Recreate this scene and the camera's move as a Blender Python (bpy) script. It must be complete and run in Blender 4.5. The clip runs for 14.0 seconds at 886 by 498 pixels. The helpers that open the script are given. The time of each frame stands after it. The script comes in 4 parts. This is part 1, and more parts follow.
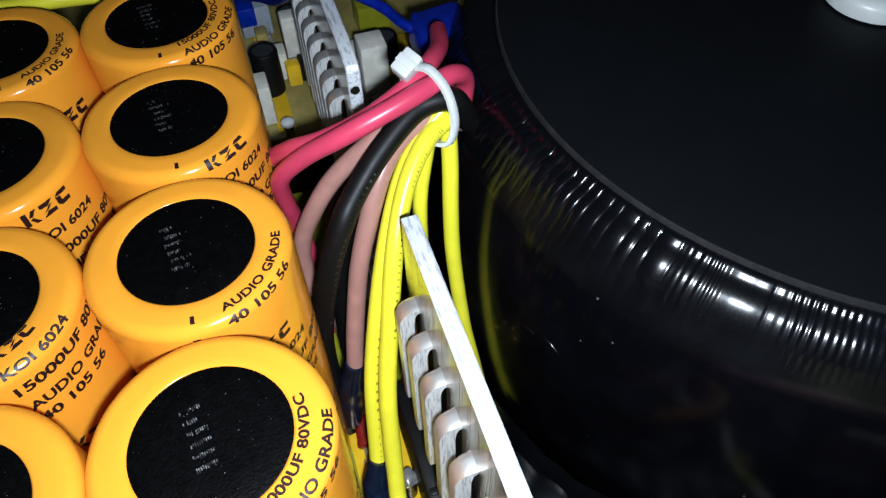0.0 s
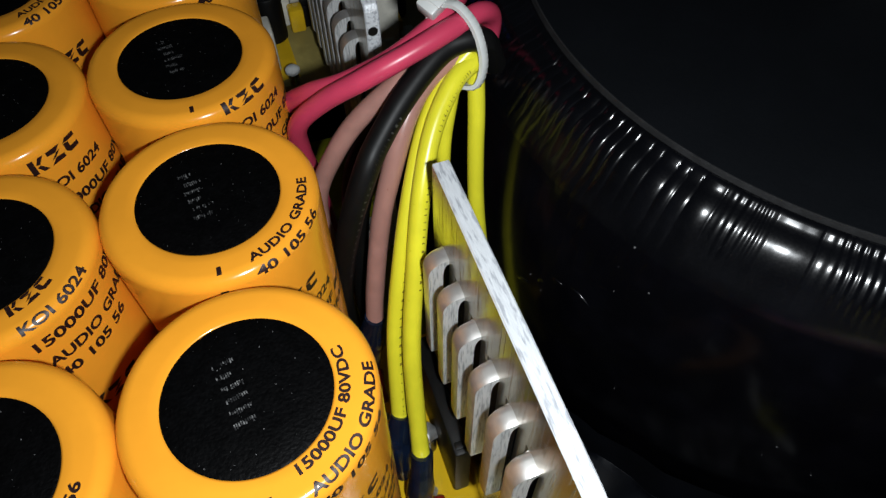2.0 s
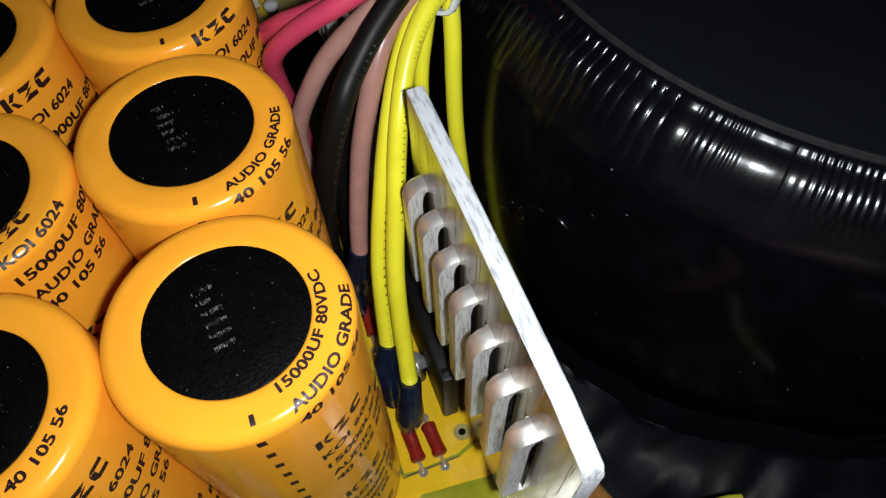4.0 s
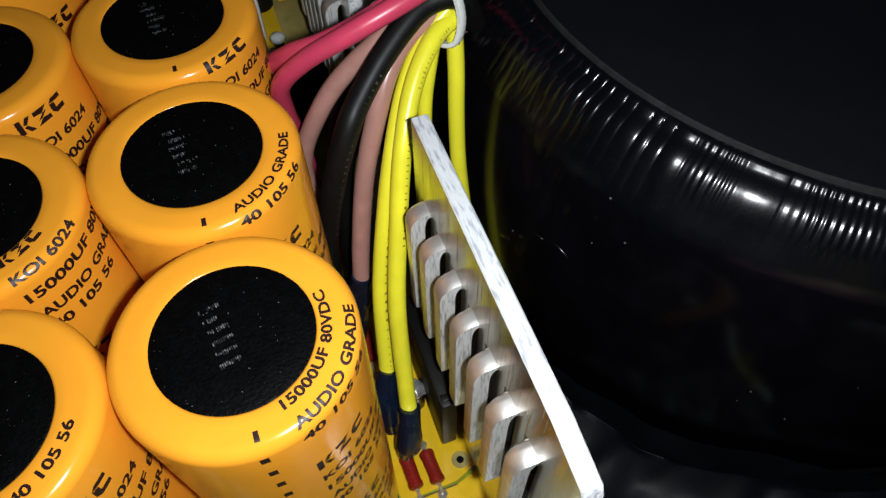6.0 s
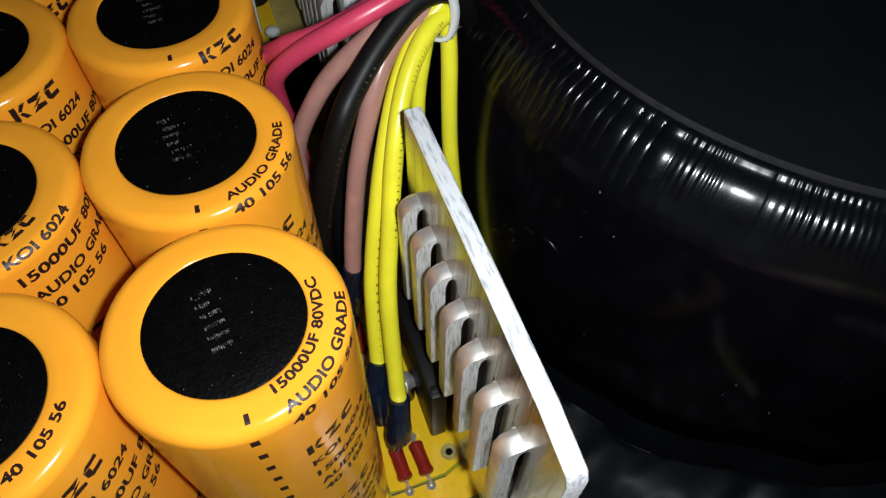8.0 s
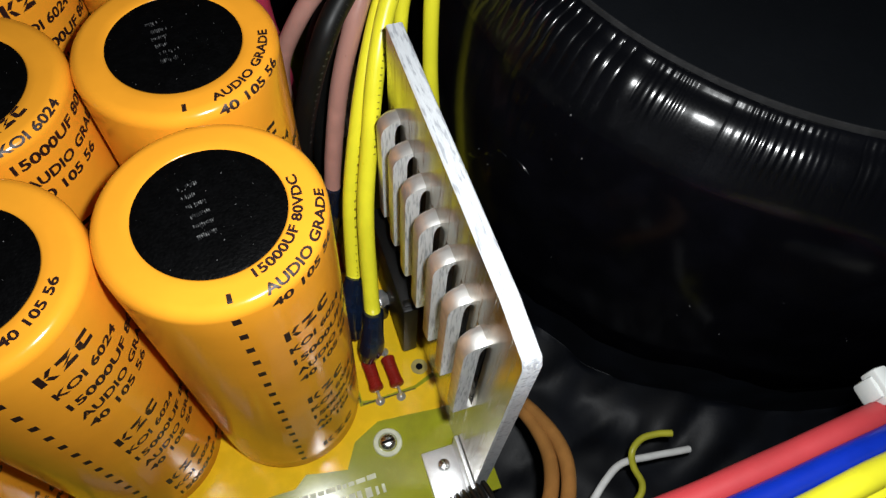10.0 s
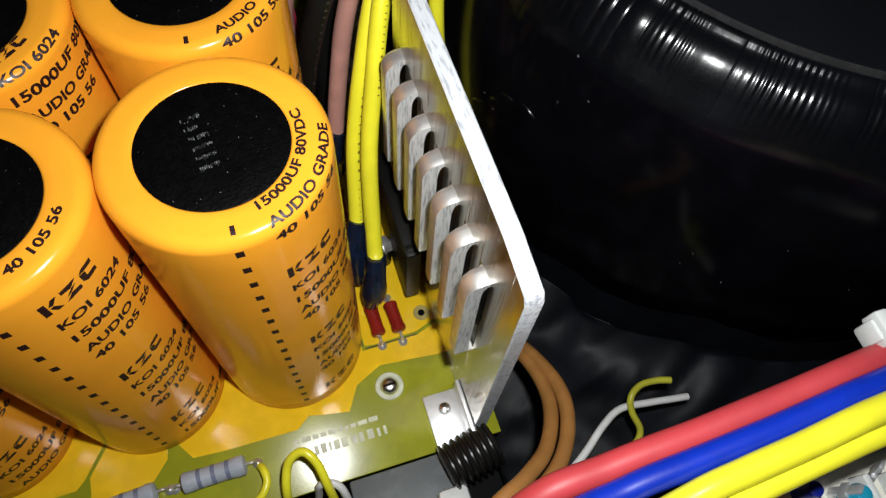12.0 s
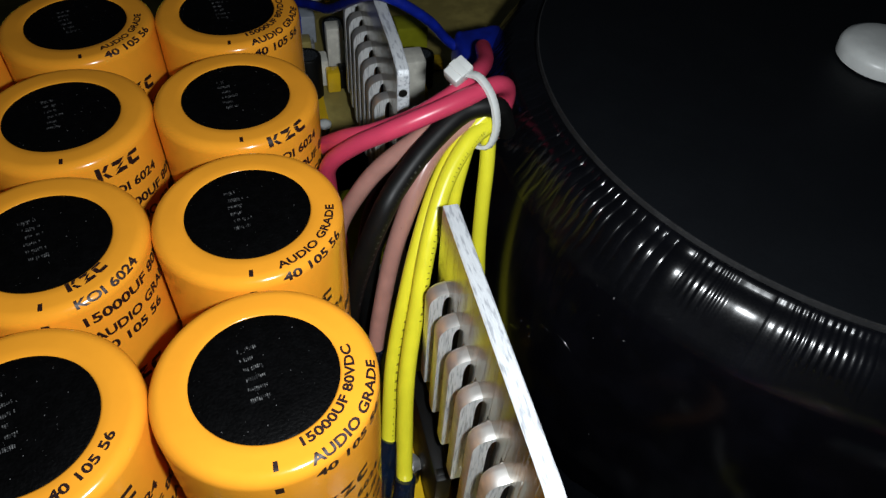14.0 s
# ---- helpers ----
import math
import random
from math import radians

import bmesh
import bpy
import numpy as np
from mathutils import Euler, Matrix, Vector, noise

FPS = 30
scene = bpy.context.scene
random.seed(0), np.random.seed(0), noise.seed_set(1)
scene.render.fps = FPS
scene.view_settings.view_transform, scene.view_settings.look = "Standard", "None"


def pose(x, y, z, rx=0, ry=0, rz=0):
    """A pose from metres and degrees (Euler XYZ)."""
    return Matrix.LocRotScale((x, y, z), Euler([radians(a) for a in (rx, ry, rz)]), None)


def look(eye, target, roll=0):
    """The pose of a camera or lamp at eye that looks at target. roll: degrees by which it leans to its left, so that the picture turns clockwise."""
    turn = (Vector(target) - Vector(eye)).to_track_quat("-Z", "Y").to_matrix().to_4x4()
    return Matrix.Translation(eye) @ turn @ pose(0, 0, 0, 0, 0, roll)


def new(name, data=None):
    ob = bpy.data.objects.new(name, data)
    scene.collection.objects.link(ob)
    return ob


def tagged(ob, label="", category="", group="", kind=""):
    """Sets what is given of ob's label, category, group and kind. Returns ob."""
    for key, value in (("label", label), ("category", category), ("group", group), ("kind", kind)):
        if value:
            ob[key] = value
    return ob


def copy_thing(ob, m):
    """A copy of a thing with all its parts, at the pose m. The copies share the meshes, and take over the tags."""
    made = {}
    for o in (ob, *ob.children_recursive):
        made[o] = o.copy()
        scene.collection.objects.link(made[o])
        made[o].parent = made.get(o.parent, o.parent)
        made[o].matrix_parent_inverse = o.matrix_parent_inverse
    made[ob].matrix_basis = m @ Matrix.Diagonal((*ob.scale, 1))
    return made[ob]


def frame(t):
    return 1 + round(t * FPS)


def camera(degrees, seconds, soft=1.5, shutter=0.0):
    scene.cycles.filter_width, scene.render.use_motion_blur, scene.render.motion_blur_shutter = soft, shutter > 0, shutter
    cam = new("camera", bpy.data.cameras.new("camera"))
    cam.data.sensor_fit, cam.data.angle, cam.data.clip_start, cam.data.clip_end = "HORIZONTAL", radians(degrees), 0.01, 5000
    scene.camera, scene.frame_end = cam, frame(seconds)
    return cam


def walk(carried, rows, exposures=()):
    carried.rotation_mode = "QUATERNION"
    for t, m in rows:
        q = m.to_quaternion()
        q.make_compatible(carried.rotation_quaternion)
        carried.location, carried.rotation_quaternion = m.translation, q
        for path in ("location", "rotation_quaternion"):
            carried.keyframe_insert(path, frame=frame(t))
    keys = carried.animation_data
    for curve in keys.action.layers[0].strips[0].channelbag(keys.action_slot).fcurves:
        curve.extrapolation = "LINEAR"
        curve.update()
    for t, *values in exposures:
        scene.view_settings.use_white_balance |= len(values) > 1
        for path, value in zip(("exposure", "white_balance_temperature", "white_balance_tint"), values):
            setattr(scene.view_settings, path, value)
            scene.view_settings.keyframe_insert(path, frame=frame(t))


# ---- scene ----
cam = camera(63.94, 14.0, soft=1.4)
PATH = [
    (0, (0.01856, -0.03317, 0.19241), (0.03673, 0.02647, 0.11423), -1.54),
    (0.5, (0.01296, -0.03125, 0.19252), (0.03188, 0.02912, 0.11507), -1.59),
    (1, (0.01032, -0.03119, 0.19162), (0.02819, 0.02892, 0.11373), -2.46),
    (1.5, (0.00885, -0.02692, 0.18920), (0.02566, 0.03281, 0.11078), -2.38),
    (2, (0.01167, -0.02895, 0.18719), (0.03016, 0.02568, 0.10550), -0.44),
    (2.5, (0.01446, -0.03042, 0.18566), (0.03073, 0.01875, 0.10012), -1.14),
    (3, (0.01492, -0.03221, 0.18544), (0.03013, 0.01491, 0.09856), -2.26),
    (5.5, (0.01199, -0.03409, 0.18752), (0.03056, 0.01784, 0.10411), -1.34),
    (6, (0.01220, -0.03525, 0.18720), (0.03045, 0.01700, 0.10391), -0.86),
    (6.5, (0.01194, -0.03493, 0.18653), (0.02941, 0.01723, 0.10301), -1.48),
    (7, (0.01253, -0.03583, 0.18652), (0.03030, 0.01657, 0.10322), -1.11),
    (7.2, (0.01182, -0.03633, 0.18630), (0.03076, 0.01547, 0.10288), -0.35),
    (9.3, (0.01183, -0.04172, 0.19003), (0.03083, 0.01046, 0.10687), 2.19),
    (9.5, (0.01206, -0.04545, 0.18924), (0.03268, 0.00233, 0.10385), 5.24),
    (10, (0.00960, -0.04701, 0.18922), (0.02969, -0.00127, 0.10259), 5.73),
    (10.5, (0.00803, -0.04638, 0.18905), (0.02660, 0.00013, 0.10249), 4.19),
    (11, (0.00736, -0.04619, 0.18982), (0.02554, 0.00120, 0.10366), 4.39),
    (11.5, (0.00828, -0.04964, 0.18756), (0.02559, -0.00760, 0.09850), 5.25),
    (12, (0.00866, -0.04974, 0.18735), (0.02697, -0.00861, 0.09807), 6.74),
    (12.5, (0.00843, -0.04798, 0.18746), (0.02677, -0.00458, 0.09926), 6.19),
    (13, (0.00689, -0.04612, 0.18984), (0.02659, 0.00197, 0.10440), 5.77),
    (13.5, (0.00650, -0.04458, 0.19277), (0.02758, 0.01078, 0.11221), 6.47),
    (14, (0.00668, -0.04458, 0.19511), (0.02707, 0.01851, 0.12025), 4.84),
]
EXPOSURES = [(0, 0.6, 5450, 6), (0.3, 0.85, 4700, -1), (0.5, 0.72, 4650, -2), (1.0, 0.35, 5150, 2), (1.5, -0.02, 5900, 6), (2.0, -0.18, 6000, 6.5), (3.0, -0.08, 6050, 7), (7.0, 0.0, 6050, 7), (9.5, 0.05, 6150, 7), (11.0, 0.1, 6250, 8), (12.5, 0.15, 6250, 8), (13.5, 0.12, 6050, 7), (14.0, -0.07, 6000, 6.5)]
walk(cam, [(t, look(eye, target, roll)) for t, eye, target, roll in PATH], EXPOSURES)

# ---- light: the small white lamp of the handheld camera, in a dark room ----
world = bpy.data.worlds.new("dark_room")
scene.world = world
world.use_nodes = True
world.node_tree.nodes["Background"].inputs[0].default_value = (0.75, 0.85, 1.0, 1)
world.node_tree.nodes["Background"].inputs[1].default_value = 0.012
lamp_data = bpy.data.lights.new("phone_lamp", "AREA")
lamp_data.energy = 0.245
lamp_data.shape, lamp_data.size = "DISK", 0.006
lamp_data.color = (1.0, 0.98, 0.955)
lamp = new("phone_lamp", lamp_data)
lamp.matrix_basis = look((0.021, -0.041, 0.190), (0.038, 0.013, 0.104))
scene.view_settings.exposure = 0.0

MM = 0.001
TAU = 2 * math.pi
rng = random.Random(4)


# ---- materials ----
def material(name, base, rough=0.4, metal=0.0, vary=0.12, scale=300.0, grain=0.0, grain_scale=2500.0, coat=0.0,
             second=None, stretch=(1, 1, 1), spec=0.5, rough_vary=0.06, mix_at=(0.45, 0.65)):
    m = bpy.data.materials.new(name)
    m.use_nodes = True
    nt = m.node_tree
    n, l = nt.nodes, nt.links
    b = n["Principled BSDF"]
    tc = n.new("ShaderNodeTexCoord")
    mp = n.new("ShaderNodeMapping")
    mp.inputs["Scale"].default_value = stretch
    l.new(tc.outputs["Object"], mp.inputs["Vector"])
    info = n.new("ShaderNodeObjectInfo")
    place = n.new("ShaderNodeCombineXYZ")
    for axis in range(3):
        l.new(info.outputs["Random"], place.inputs[axis])
    l.new(place.outputs[0], mp.inputs["Location"])
    big = n.new("ShaderNodeTexNoise")
    big.inputs["Scale"].default_value = scale
    big.inputs["Detail"].default_value = 5
    fine = n.new("ShaderNodeTexNoise")
    fine.inputs["Scale"].default_value = grain_scale
    fine.inputs["Detail"].default_value = 3
    l.new(mp.outputs[0], big.inputs["Vector"])
    l.new(mp.outputs[0], fine.inputs["Vector"])
    ramp = n.new("ShaderNodeValToRGB")
    ramp.color_ramp.elements[0].position, ramp.color_ramp.elements[1].position = mix_at
    other = second or tuple(c * (1 - 2 * vary) for c in base)
    ramp.color_ramp.elements[0].color = (*other, 1)
    ramp.color_ramp.elements[1].color = (*base, 1)
    l.new(big.outputs["Fac"], ramp.inputs["Fac"])
    tint = n.new("ShaderNodeMix")
    tint.data_type = "RGBA"
    tint.blend_type = "MULTIPLY"
    tint.inputs[0].default_value = min(1.0, 2.5 * vary)
    l.new(ramp.outputs["Color"], tint.inputs[6])
    l.new(fine.outputs["Fac"], tint.inputs[7])
    gain = n.new("ShaderNodeMix")
    gain.data_type = "RGBA"
    gain.inputs[0].default_value = 0.35
    l.new(ramp.outputs["Color"], gain.inputs[6])
    l.new(tint.outputs[2], gain.inputs[7])
    l.new(gain.outputs[2], b.inputs["Base Color"])
    mr = n.new("ShaderNodeMapRange")
    mr.inputs["To Min"].default_value = max(0.02, rough - rough_vary)
    mr.inputs["To Max"].default_value = min(1, rough + rough_vary)
    l.new(fine.outputs["Fac"], mr.inputs["Value"])
    l.new(mr.outputs[0], b.inputs["Roughness"])
    b.inputs["Metallic"].default_value = metal
    b.inputs["Coat Weight"].default_value = coat
    b.inputs["Coat Roughness"].default_value = 0.08
    b.inputs["Specular IOR Level"].default_value = spec
    if grain:
        bump = n.new("ShaderNodeBump")
        bump.inputs["Strength"].default_value = grain
        bump.inputs["Distance"].default_value = 0.0003
        l.new(fine.outputs["Fac"], bump.inputs["Height"])
        l.new(bump.outputs[0], b.inputs["Normal"])
    return m


ORANGE = material("orange_pvc_sleeve", (0.88, 0.355, 0.022), 0.18, spec=0.32, vary=0.04, scale=60, grain=0.03, grain_scale=900)
DISC = material("black_vinyl_disc", (0.0016, 0.0016, 0.0018), 0.5, spec=0.06, vary=0.2, scale=500, grain=0.4, grain_scale=1900, rough_vary=0.2)
# The grey is painted on for light caught by the raised black code.
EMBOSS_SHEEN = material("embossed_code", (0.20, 0.20, 0.20), 0.45, vary=0.3, scale=2500, second=(0.012, 0.012, 0.013))
PRINT = material("brown_black_print", (0.020, 0.006, 0.005), 0.5, vary=0.1)
ALU = material("brushed_aluminium", (0.58, 0.54, 0.47), 0.20, metal=1.0, vary=0.12, scale=260, grain=0.10, grain_scale=700, stretch=(1, 1, 0.12), rough_vary=0.08)
ALU_SATIN = material("satin_pressed_aluminium", (0.92, 0.90, 0.86), 0.44, metal=0.86, vary=0.08, scale=300, grain=0.12, grain_scale=500)
ALU_CUT = material("sawn_aluminium_edge", (0.78, 0.81, 0.84), 0.46, metal=0.25, vary=0.10, scale=1500, grain=0.7, grain_scale=1900, second=(0.48, 0.50, 0.54), mix_at=(0.36, 0.48), stretch=(1, 0.18, 1))
ALU_SHEAR = material("sheared_aluminium", (0.90, 0.92, 0.92), 0.34, metal=0.4, vary=0.2, scale=2600, grain=0.6, grain_scale=2600, second=(0.50, 0.52, 0.53), mix_at=(0.33, 0.50), stretch=(1, 1, 0.10))
PCB = material("olive_solder_mask", (0.33, 0.34, 0.016), 0.18, vary=0.10, scale=120, grain=0.015)
COPPER = material("yellow_masked_copper", (0.86, 0.55, 0.014), 0.16, vary=0.06, scale=150, grain=0.03, grain_scale=300)
SILK = material("white_silkscreen", (0.72, 0.74, 0.56), 0.6)
DIM_INK = material("worn_grey_ink", (0.055, 0.055, 0.052), 0.5)
# Pale tone of the dust, and of the glints painted on the discs.
DUST_GLINT = material("pale_dust_and_glints", (0.18, 0.18, 0.18), 0.8)
def scratched(m, scale=1.0):
    """Thin straight scratches, raised and lowered on the surface."""
    nt = m.node_tree
    n, l = nt.nodes, nt.links
    b = n["Principled BSDF"]
    tc = n.new("ShaderNodeTexCoord")
    mp = n.new("ShaderNodeMapping")
    mp.inputs["Rotation"].default_value = (0.5, 0.0, 0.0)
    mp.inputs["Scale"].default_value = (40, 2600, 60)
    no = n.new("ShaderNodeTexNoise")
    no.inputs["Scale"].default_value = scale
    no.inputs["Detail"].default_value = 2
    ramp = n.new("ShaderNodeValToRGB")
    ramp.color_ramp.elements[0].position, ramp.color_ramp.elements[1].position = 0.60, 0.70
    bump = n.new("ShaderNodeBump")
    bump.inputs["Strength"].default_value = 0.35
    bump.inputs["Distance"].default_value = 0.0002
    l.new(tc.outputs["Object"], mp.inputs["Vector"])
    l.new(mp.outputs[0], no.inputs["Vector"])
    l.new(no.outputs["Fac"], ramp.inputs["Fac"])
    l.new(ramp.outputs["Color"], bump.inputs["Height"])
    l.new(bump.outputs[0], b.inputs["Normal"])


scratched(ALU)
SOLDER = material("solder", (0.80, 0.80, 0.78), 0.32, metal=0.75, vary=0.1, grain=0.3, grain_scale=900)
WIRE_INK = material("faded_brown_ink", (0.28, 0.23, 0.02), 0.5)
YELLOW = material("yellow_wire_insulation", (0.84, 0.79, 0.03), 0.30, vary=0.05, scale=120, grain=0.05, grain_scale=500)
CRIMSON = material("pink_red_wire_insulation", (0.62, 0.055, 0.12), 0.33, vary=0.06, scale=120, grain=0.05, grain_scale=500)
CORAL = material("coral_red_wire_insulation", (0.48, 0.045, 0.052), 0.5, vary=0.06, scale=120)
SALMON = material("dull_salmon_wire_insulation", (0.44, 0.23, 0.19), 0.30, vary=0.08, scale=150, grain=0.06, grain_scale=500)
BLACKW = material("black_wire_insulation", (0.005, 0.005, 0.005), 0.48, spec=0.22, vary=0.1, grain=0.06, grain_scale=500)
BLUE = material("blue_wire_insulation", (0.004, 0.026, 0.40), 0.36, vary=0.08, scale=150)
BROWN = material("brown_wire_insulation", (0.36, 0.165, 0.045), 0.32, vary=0.10, scale=160, grain=0.06, grain_scale=500)
WHITEW = material("white_wire_insulation", (0.72, 0.72, 0.70), 0.4, vary=0.06)
OLIVEW = material("olive_yellow_wire_insulation", (0.42, 0.40, 0.03), 0.4, vary=0.08)
SHRINK = material("dark_blue_heat_shrink", (0.008, 0.016, 0.040), 0.22, vary=0.2, scale=300, grain=0.3, grain_scale=500)
NYLON = material("white_nylon", (0.66, 0.68, 0.66), 0.35, vary=0.05, scale=200)
FILM = material("black_tape_film", (0.003, 0.0032, 0.0045), 0.22, vary=0.2, scale=90, rough_vary=0.05)
FILM_TAUT = material("taut_black_film", (0.003, 0.003, 0.0045), 0.18, vary=0.2, scale=90, rough_vary=0.04, spec=0.2)
PAD = material("black_fibre_disc", (0.0042, 0.0049, 0.0062), 0.55, spec=0.10, vary=0.05, scale=90, grain=0.15, grain_scale=1400)
PAD_EDGE = material("grey_disc_edge", (0.020, 0.020, 0.021), 0.6, vary=0.2, grain=0.3)
STEEL_DARK = material("black_painted_steel", (0.003, 0.0032, 0.004), 0.6, spec=0.06, vary=0.2, scale=60, grain=0.2, grain_scale=900)
SHEET = material("crumpled_dark_plastic", (0.004, 0.005, 0.008), 0.52, spec=0.2, vary=0.25, scale=70, grain=0.1)
RESRED = material("dark_red_resistor_lacquer", (0.26, 0.016, 0.010), 0.28, vary=0.1)
RESGREY = material("grey_blue_resistor_body", (0.40, 0.44, 0.50), 0.45, vary=0.08)
BAND = material("resistor_band", (0.20, 0.23, 0.34), 0.45)
STEEL = material("zinc_plated_steel", (0.70, 0.70, 0.69), 0.26, metal=1.0, vary=0.1, grain=0.15)
BRACKET = material("bright_tinned_bracket", (0.82, 0.83, 0.84), 0.42, metal=0.7, vary=0.06, grain=0.2)
CREAM = material("cream_plastic", (0.84, 0.82, 0.72), 0.4, vary=0.08)
GREYP = material("grey_plastic_sheath", (0.13, 0.145, 0.15), 0.5, vary=0.1)
RUBBER = material("black_ribbed_rubber", (0.012, 0.011, 0.010), 0.36, vary=0.2)
CYAN = material("cyan_plastic", (0.02, 0.36, 0.55), 0.4)
NAVY = material("navy_tape", (0.006, 0.018, 0.32), 0.4, vary=0.15)
TAN = material("tan_paper_board", (0.44, 0.36, 0.11), 0.42, vary=0.15, scale=120)


# ---- mesh helpers ----
def mesh_of(bm, name, smooth=True):
    me = bpy.data.meshes.new(name)
    bm.normal_update()
    bm.to_mesh(me)
    bm.free()
    me.polygons.foreach_set("use_smooth", [smooth] * len(me.polygons))
    return me


def sharp(me, degrees=40):
    me.set_sharp_from_angle(angle=radians(degrees))
    return me


def thing(name, label, category, at=(0, 0, 0), turn=0.0, group="", kind=""):
    ob = new(name)
    ob.empty_display_size = 0.005
    ob.matrix_basis = pose(at[0] * MM, at[1] * MM, at[2] * MM, 0, 0, turn)
    return tagged(ob, label, category, group, kind)


def part(name, bm, mat, parent=None, label="", smooth=True, angle=40):
    me = bm if isinstance(bm, bpy.types.Mesh) else sharp(mesh_of(bm, name, smooth), angle)
    if not me.materials:
        me.materials.append(mat)
    ob = new(name, me)
    ob.parent = parent
    return tagged(ob, label)


def whole(name, bm, mat, label, category, group="", kind="", smooth=True, angle=40):
    return tagged(part(name, bm, mat, None, "", smooth, angle), label, category, group, kind)


def box(x0, x1, y0, y1, z0, z1, bevel=0.3, bm=None, seg=2):
    bm = bm or bmesh.new()
    made = bmesh.ops.create_cube(bm, size=1.0)["verts"]
    for v in made:
        v.co = ((x0 + x1) / 2 * MM + v.co.x * (x1 - x0) * MM, (y0 + y1) / 2 * MM + v.co.y * (y1 - y0) * MM, (z0 + z1) / 2 * MM + v.co.z * (z1 - z0) * MM)
    if bevel:
        edges = list({e for v in made for e in v.link_edges})
        bmesh.ops.bevel(bm, geom=edges, offset=bevel * MM, segments=seg, profile=0.5, affect="EDGES")
    return bm


def lathe(profile, n=64, bm=None, at=(0, 0, 0), axis="z"):
    """Profile of (radius, height) in mm, turned about an axis; ends with radius 0 close to a point."""
    bm = bm or bmesh.new()
    rings = []
    for r, h in profile:
        ring = []
        for i in range(1 if r <= 1e-6 else n):
            a = TAU * i / n
            p = (r * math.cos(a), r * math.sin(a), h)
            if axis == "x":
                p = (h, p[0], p[1])
            elif axis == "y":
                p = (p[1], h, p[0])
            ring.append(bm.verts.new(((p[0] + at[0]) * MM, (p[1] + at[1]) * MM, (p[2] + at[2]) * MM)))
        rings.append(ring)
    for a, b in zip(rings, rings[1:]):
        for i in range(n):
            j = (i + 1) % n
            if len(a) == 1 and len(b) == 1:
                continue
            if len(a) == 1:
                bm.faces.new((a[0], b[i], b[j]))
            elif len(b) == 1:
                bm.faces.new((a[i], a[j], b[0]))
            else:
                bm.faces.new((a[i], a[j], b[j], b[i]))
    bmesh.ops.recalc_face_normals(bm, faces=bm.faces)
    return bm


def smooth_line(points, per=8):
    """A Catmull-Rom line through the points, in mm."""
    p = [Vector(q) for q in points]
    p = [2 * p[0] - p[1], *p, 2 * p[-1] - p[-2]]
    out = []
    for i in range(1, len(p) - 2):
        a, b, c, d = p[i - 1:i + 3]
        for k in range(per):
            t = k / per
            out.append(0.5 * (2 * b + (c - a) * t + (2 * a - 5 * b + 4 * c - d) * t * t + (3 * b - 3 * c + d - a) * t ** 3))
    return out + [p[-2]]


def tube(points, radius, sides=14, per=8, taper=None, bm=None, wobble=0.0):
    bm = bm or bmesh.new()
    line = smooth_line(points, per) if per else [Vector(q) for q in points]
    n = len(line)
    side = None
    rings = []
    for i, q in enumerate(line):
        along = (line[min(i + 1, n - 1)] - line[max(i - 1, 0)]).normalized()
        side = along.orthogonal().normalized() if side is None else (side - along * side.dot(along)).normalized()
        up = along.cross(side)
        r = radius * (taper(i / (n - 1)) if taper else 1)
        r *= 1 + wobble * noise.noise(q * 0.15)
        rings.append([bm.verts.new((q + r * (math.cos(TAU * k / sides) * side + math.sin(TAU * k / sides) * up)) * MM) for k in range(sides)])
    for a, b in zip(rings, rings[1:]):
        for k in range(sides):
            bm.faces.new((a[k], a[(k + 1) % sides], b[(k + 1) % sides], b[k]))
    bm.faces.new(rings[0][::-1])
    bm.faces.new(rings[-1])
    bmesh.ops.recalc_face_normals(bm, faces=bm.faces)
    return bm


def bar_strip(line, radius, towards, u0, u1, width):
    """A thin printed dash that lies on a wire's surface, on the side that faces towards."""
    bm = bmesh.new()
    n = len(line)
    a, b = int(u0 * (n - 1)), max(int(u0 * (n - 1)) + 1, int(u1 * (n - 1)))
    rows = []
    for i in range(a, b + 1):
        along = (line[min(i + 1, n - 1)] - line[max(i - 1, 0)]).normalized()
        out = Vector(towards) - line[i]
        out = (out - along * out.dot(along)).normalized()
        side = along.cross(out)
        rows.append([bm.verts.new((line[i] + out * (radius + 0.05) + side * s * width / 2 - out * 0.06 * abs(s)) * MM) for s in (-1, 1)])
    for p, q in zip(rows, rows[1:]):
        bm.faces.new((p[0], p[1], q[1], q[0]))
    bmesh.ops.recalc_face_normals(bm, faces=bm.faces)
    return bm


# ---- chassis ----
floor_bm = box(-170, 300, -150, 300, -2, 0, 0.4)
whole("floor", floor_bm, STEEL_DARK, "black painted steel chassis floor under the boards", "chassis floor", kind="structure")
for nm, ex in (("wall_south", (-170, 300, -152, -150.2)), ("wall_north", (-170, 300, 300.2, 302)), ("wall_west", (-172, -170.2, -150, 300)), ("wall_east", (300.2, 302, -150, 300))):
    whole(nm, box(*ex, -2, 88, 0.3), STEEL_DARK, "black painted steel side wall of the chassis", "chassis wall", kind="structure")

# ---- circuit board under the capacitors ----
BT = 16.8
board = thing("circuit_board", "olive green circuit board with yellow copper areas under orange capacitors", "circuit board")
part("laminate", box(-110, 42, -21.5, 140, BT - 1.6, BT, 0.15), PCB, board)


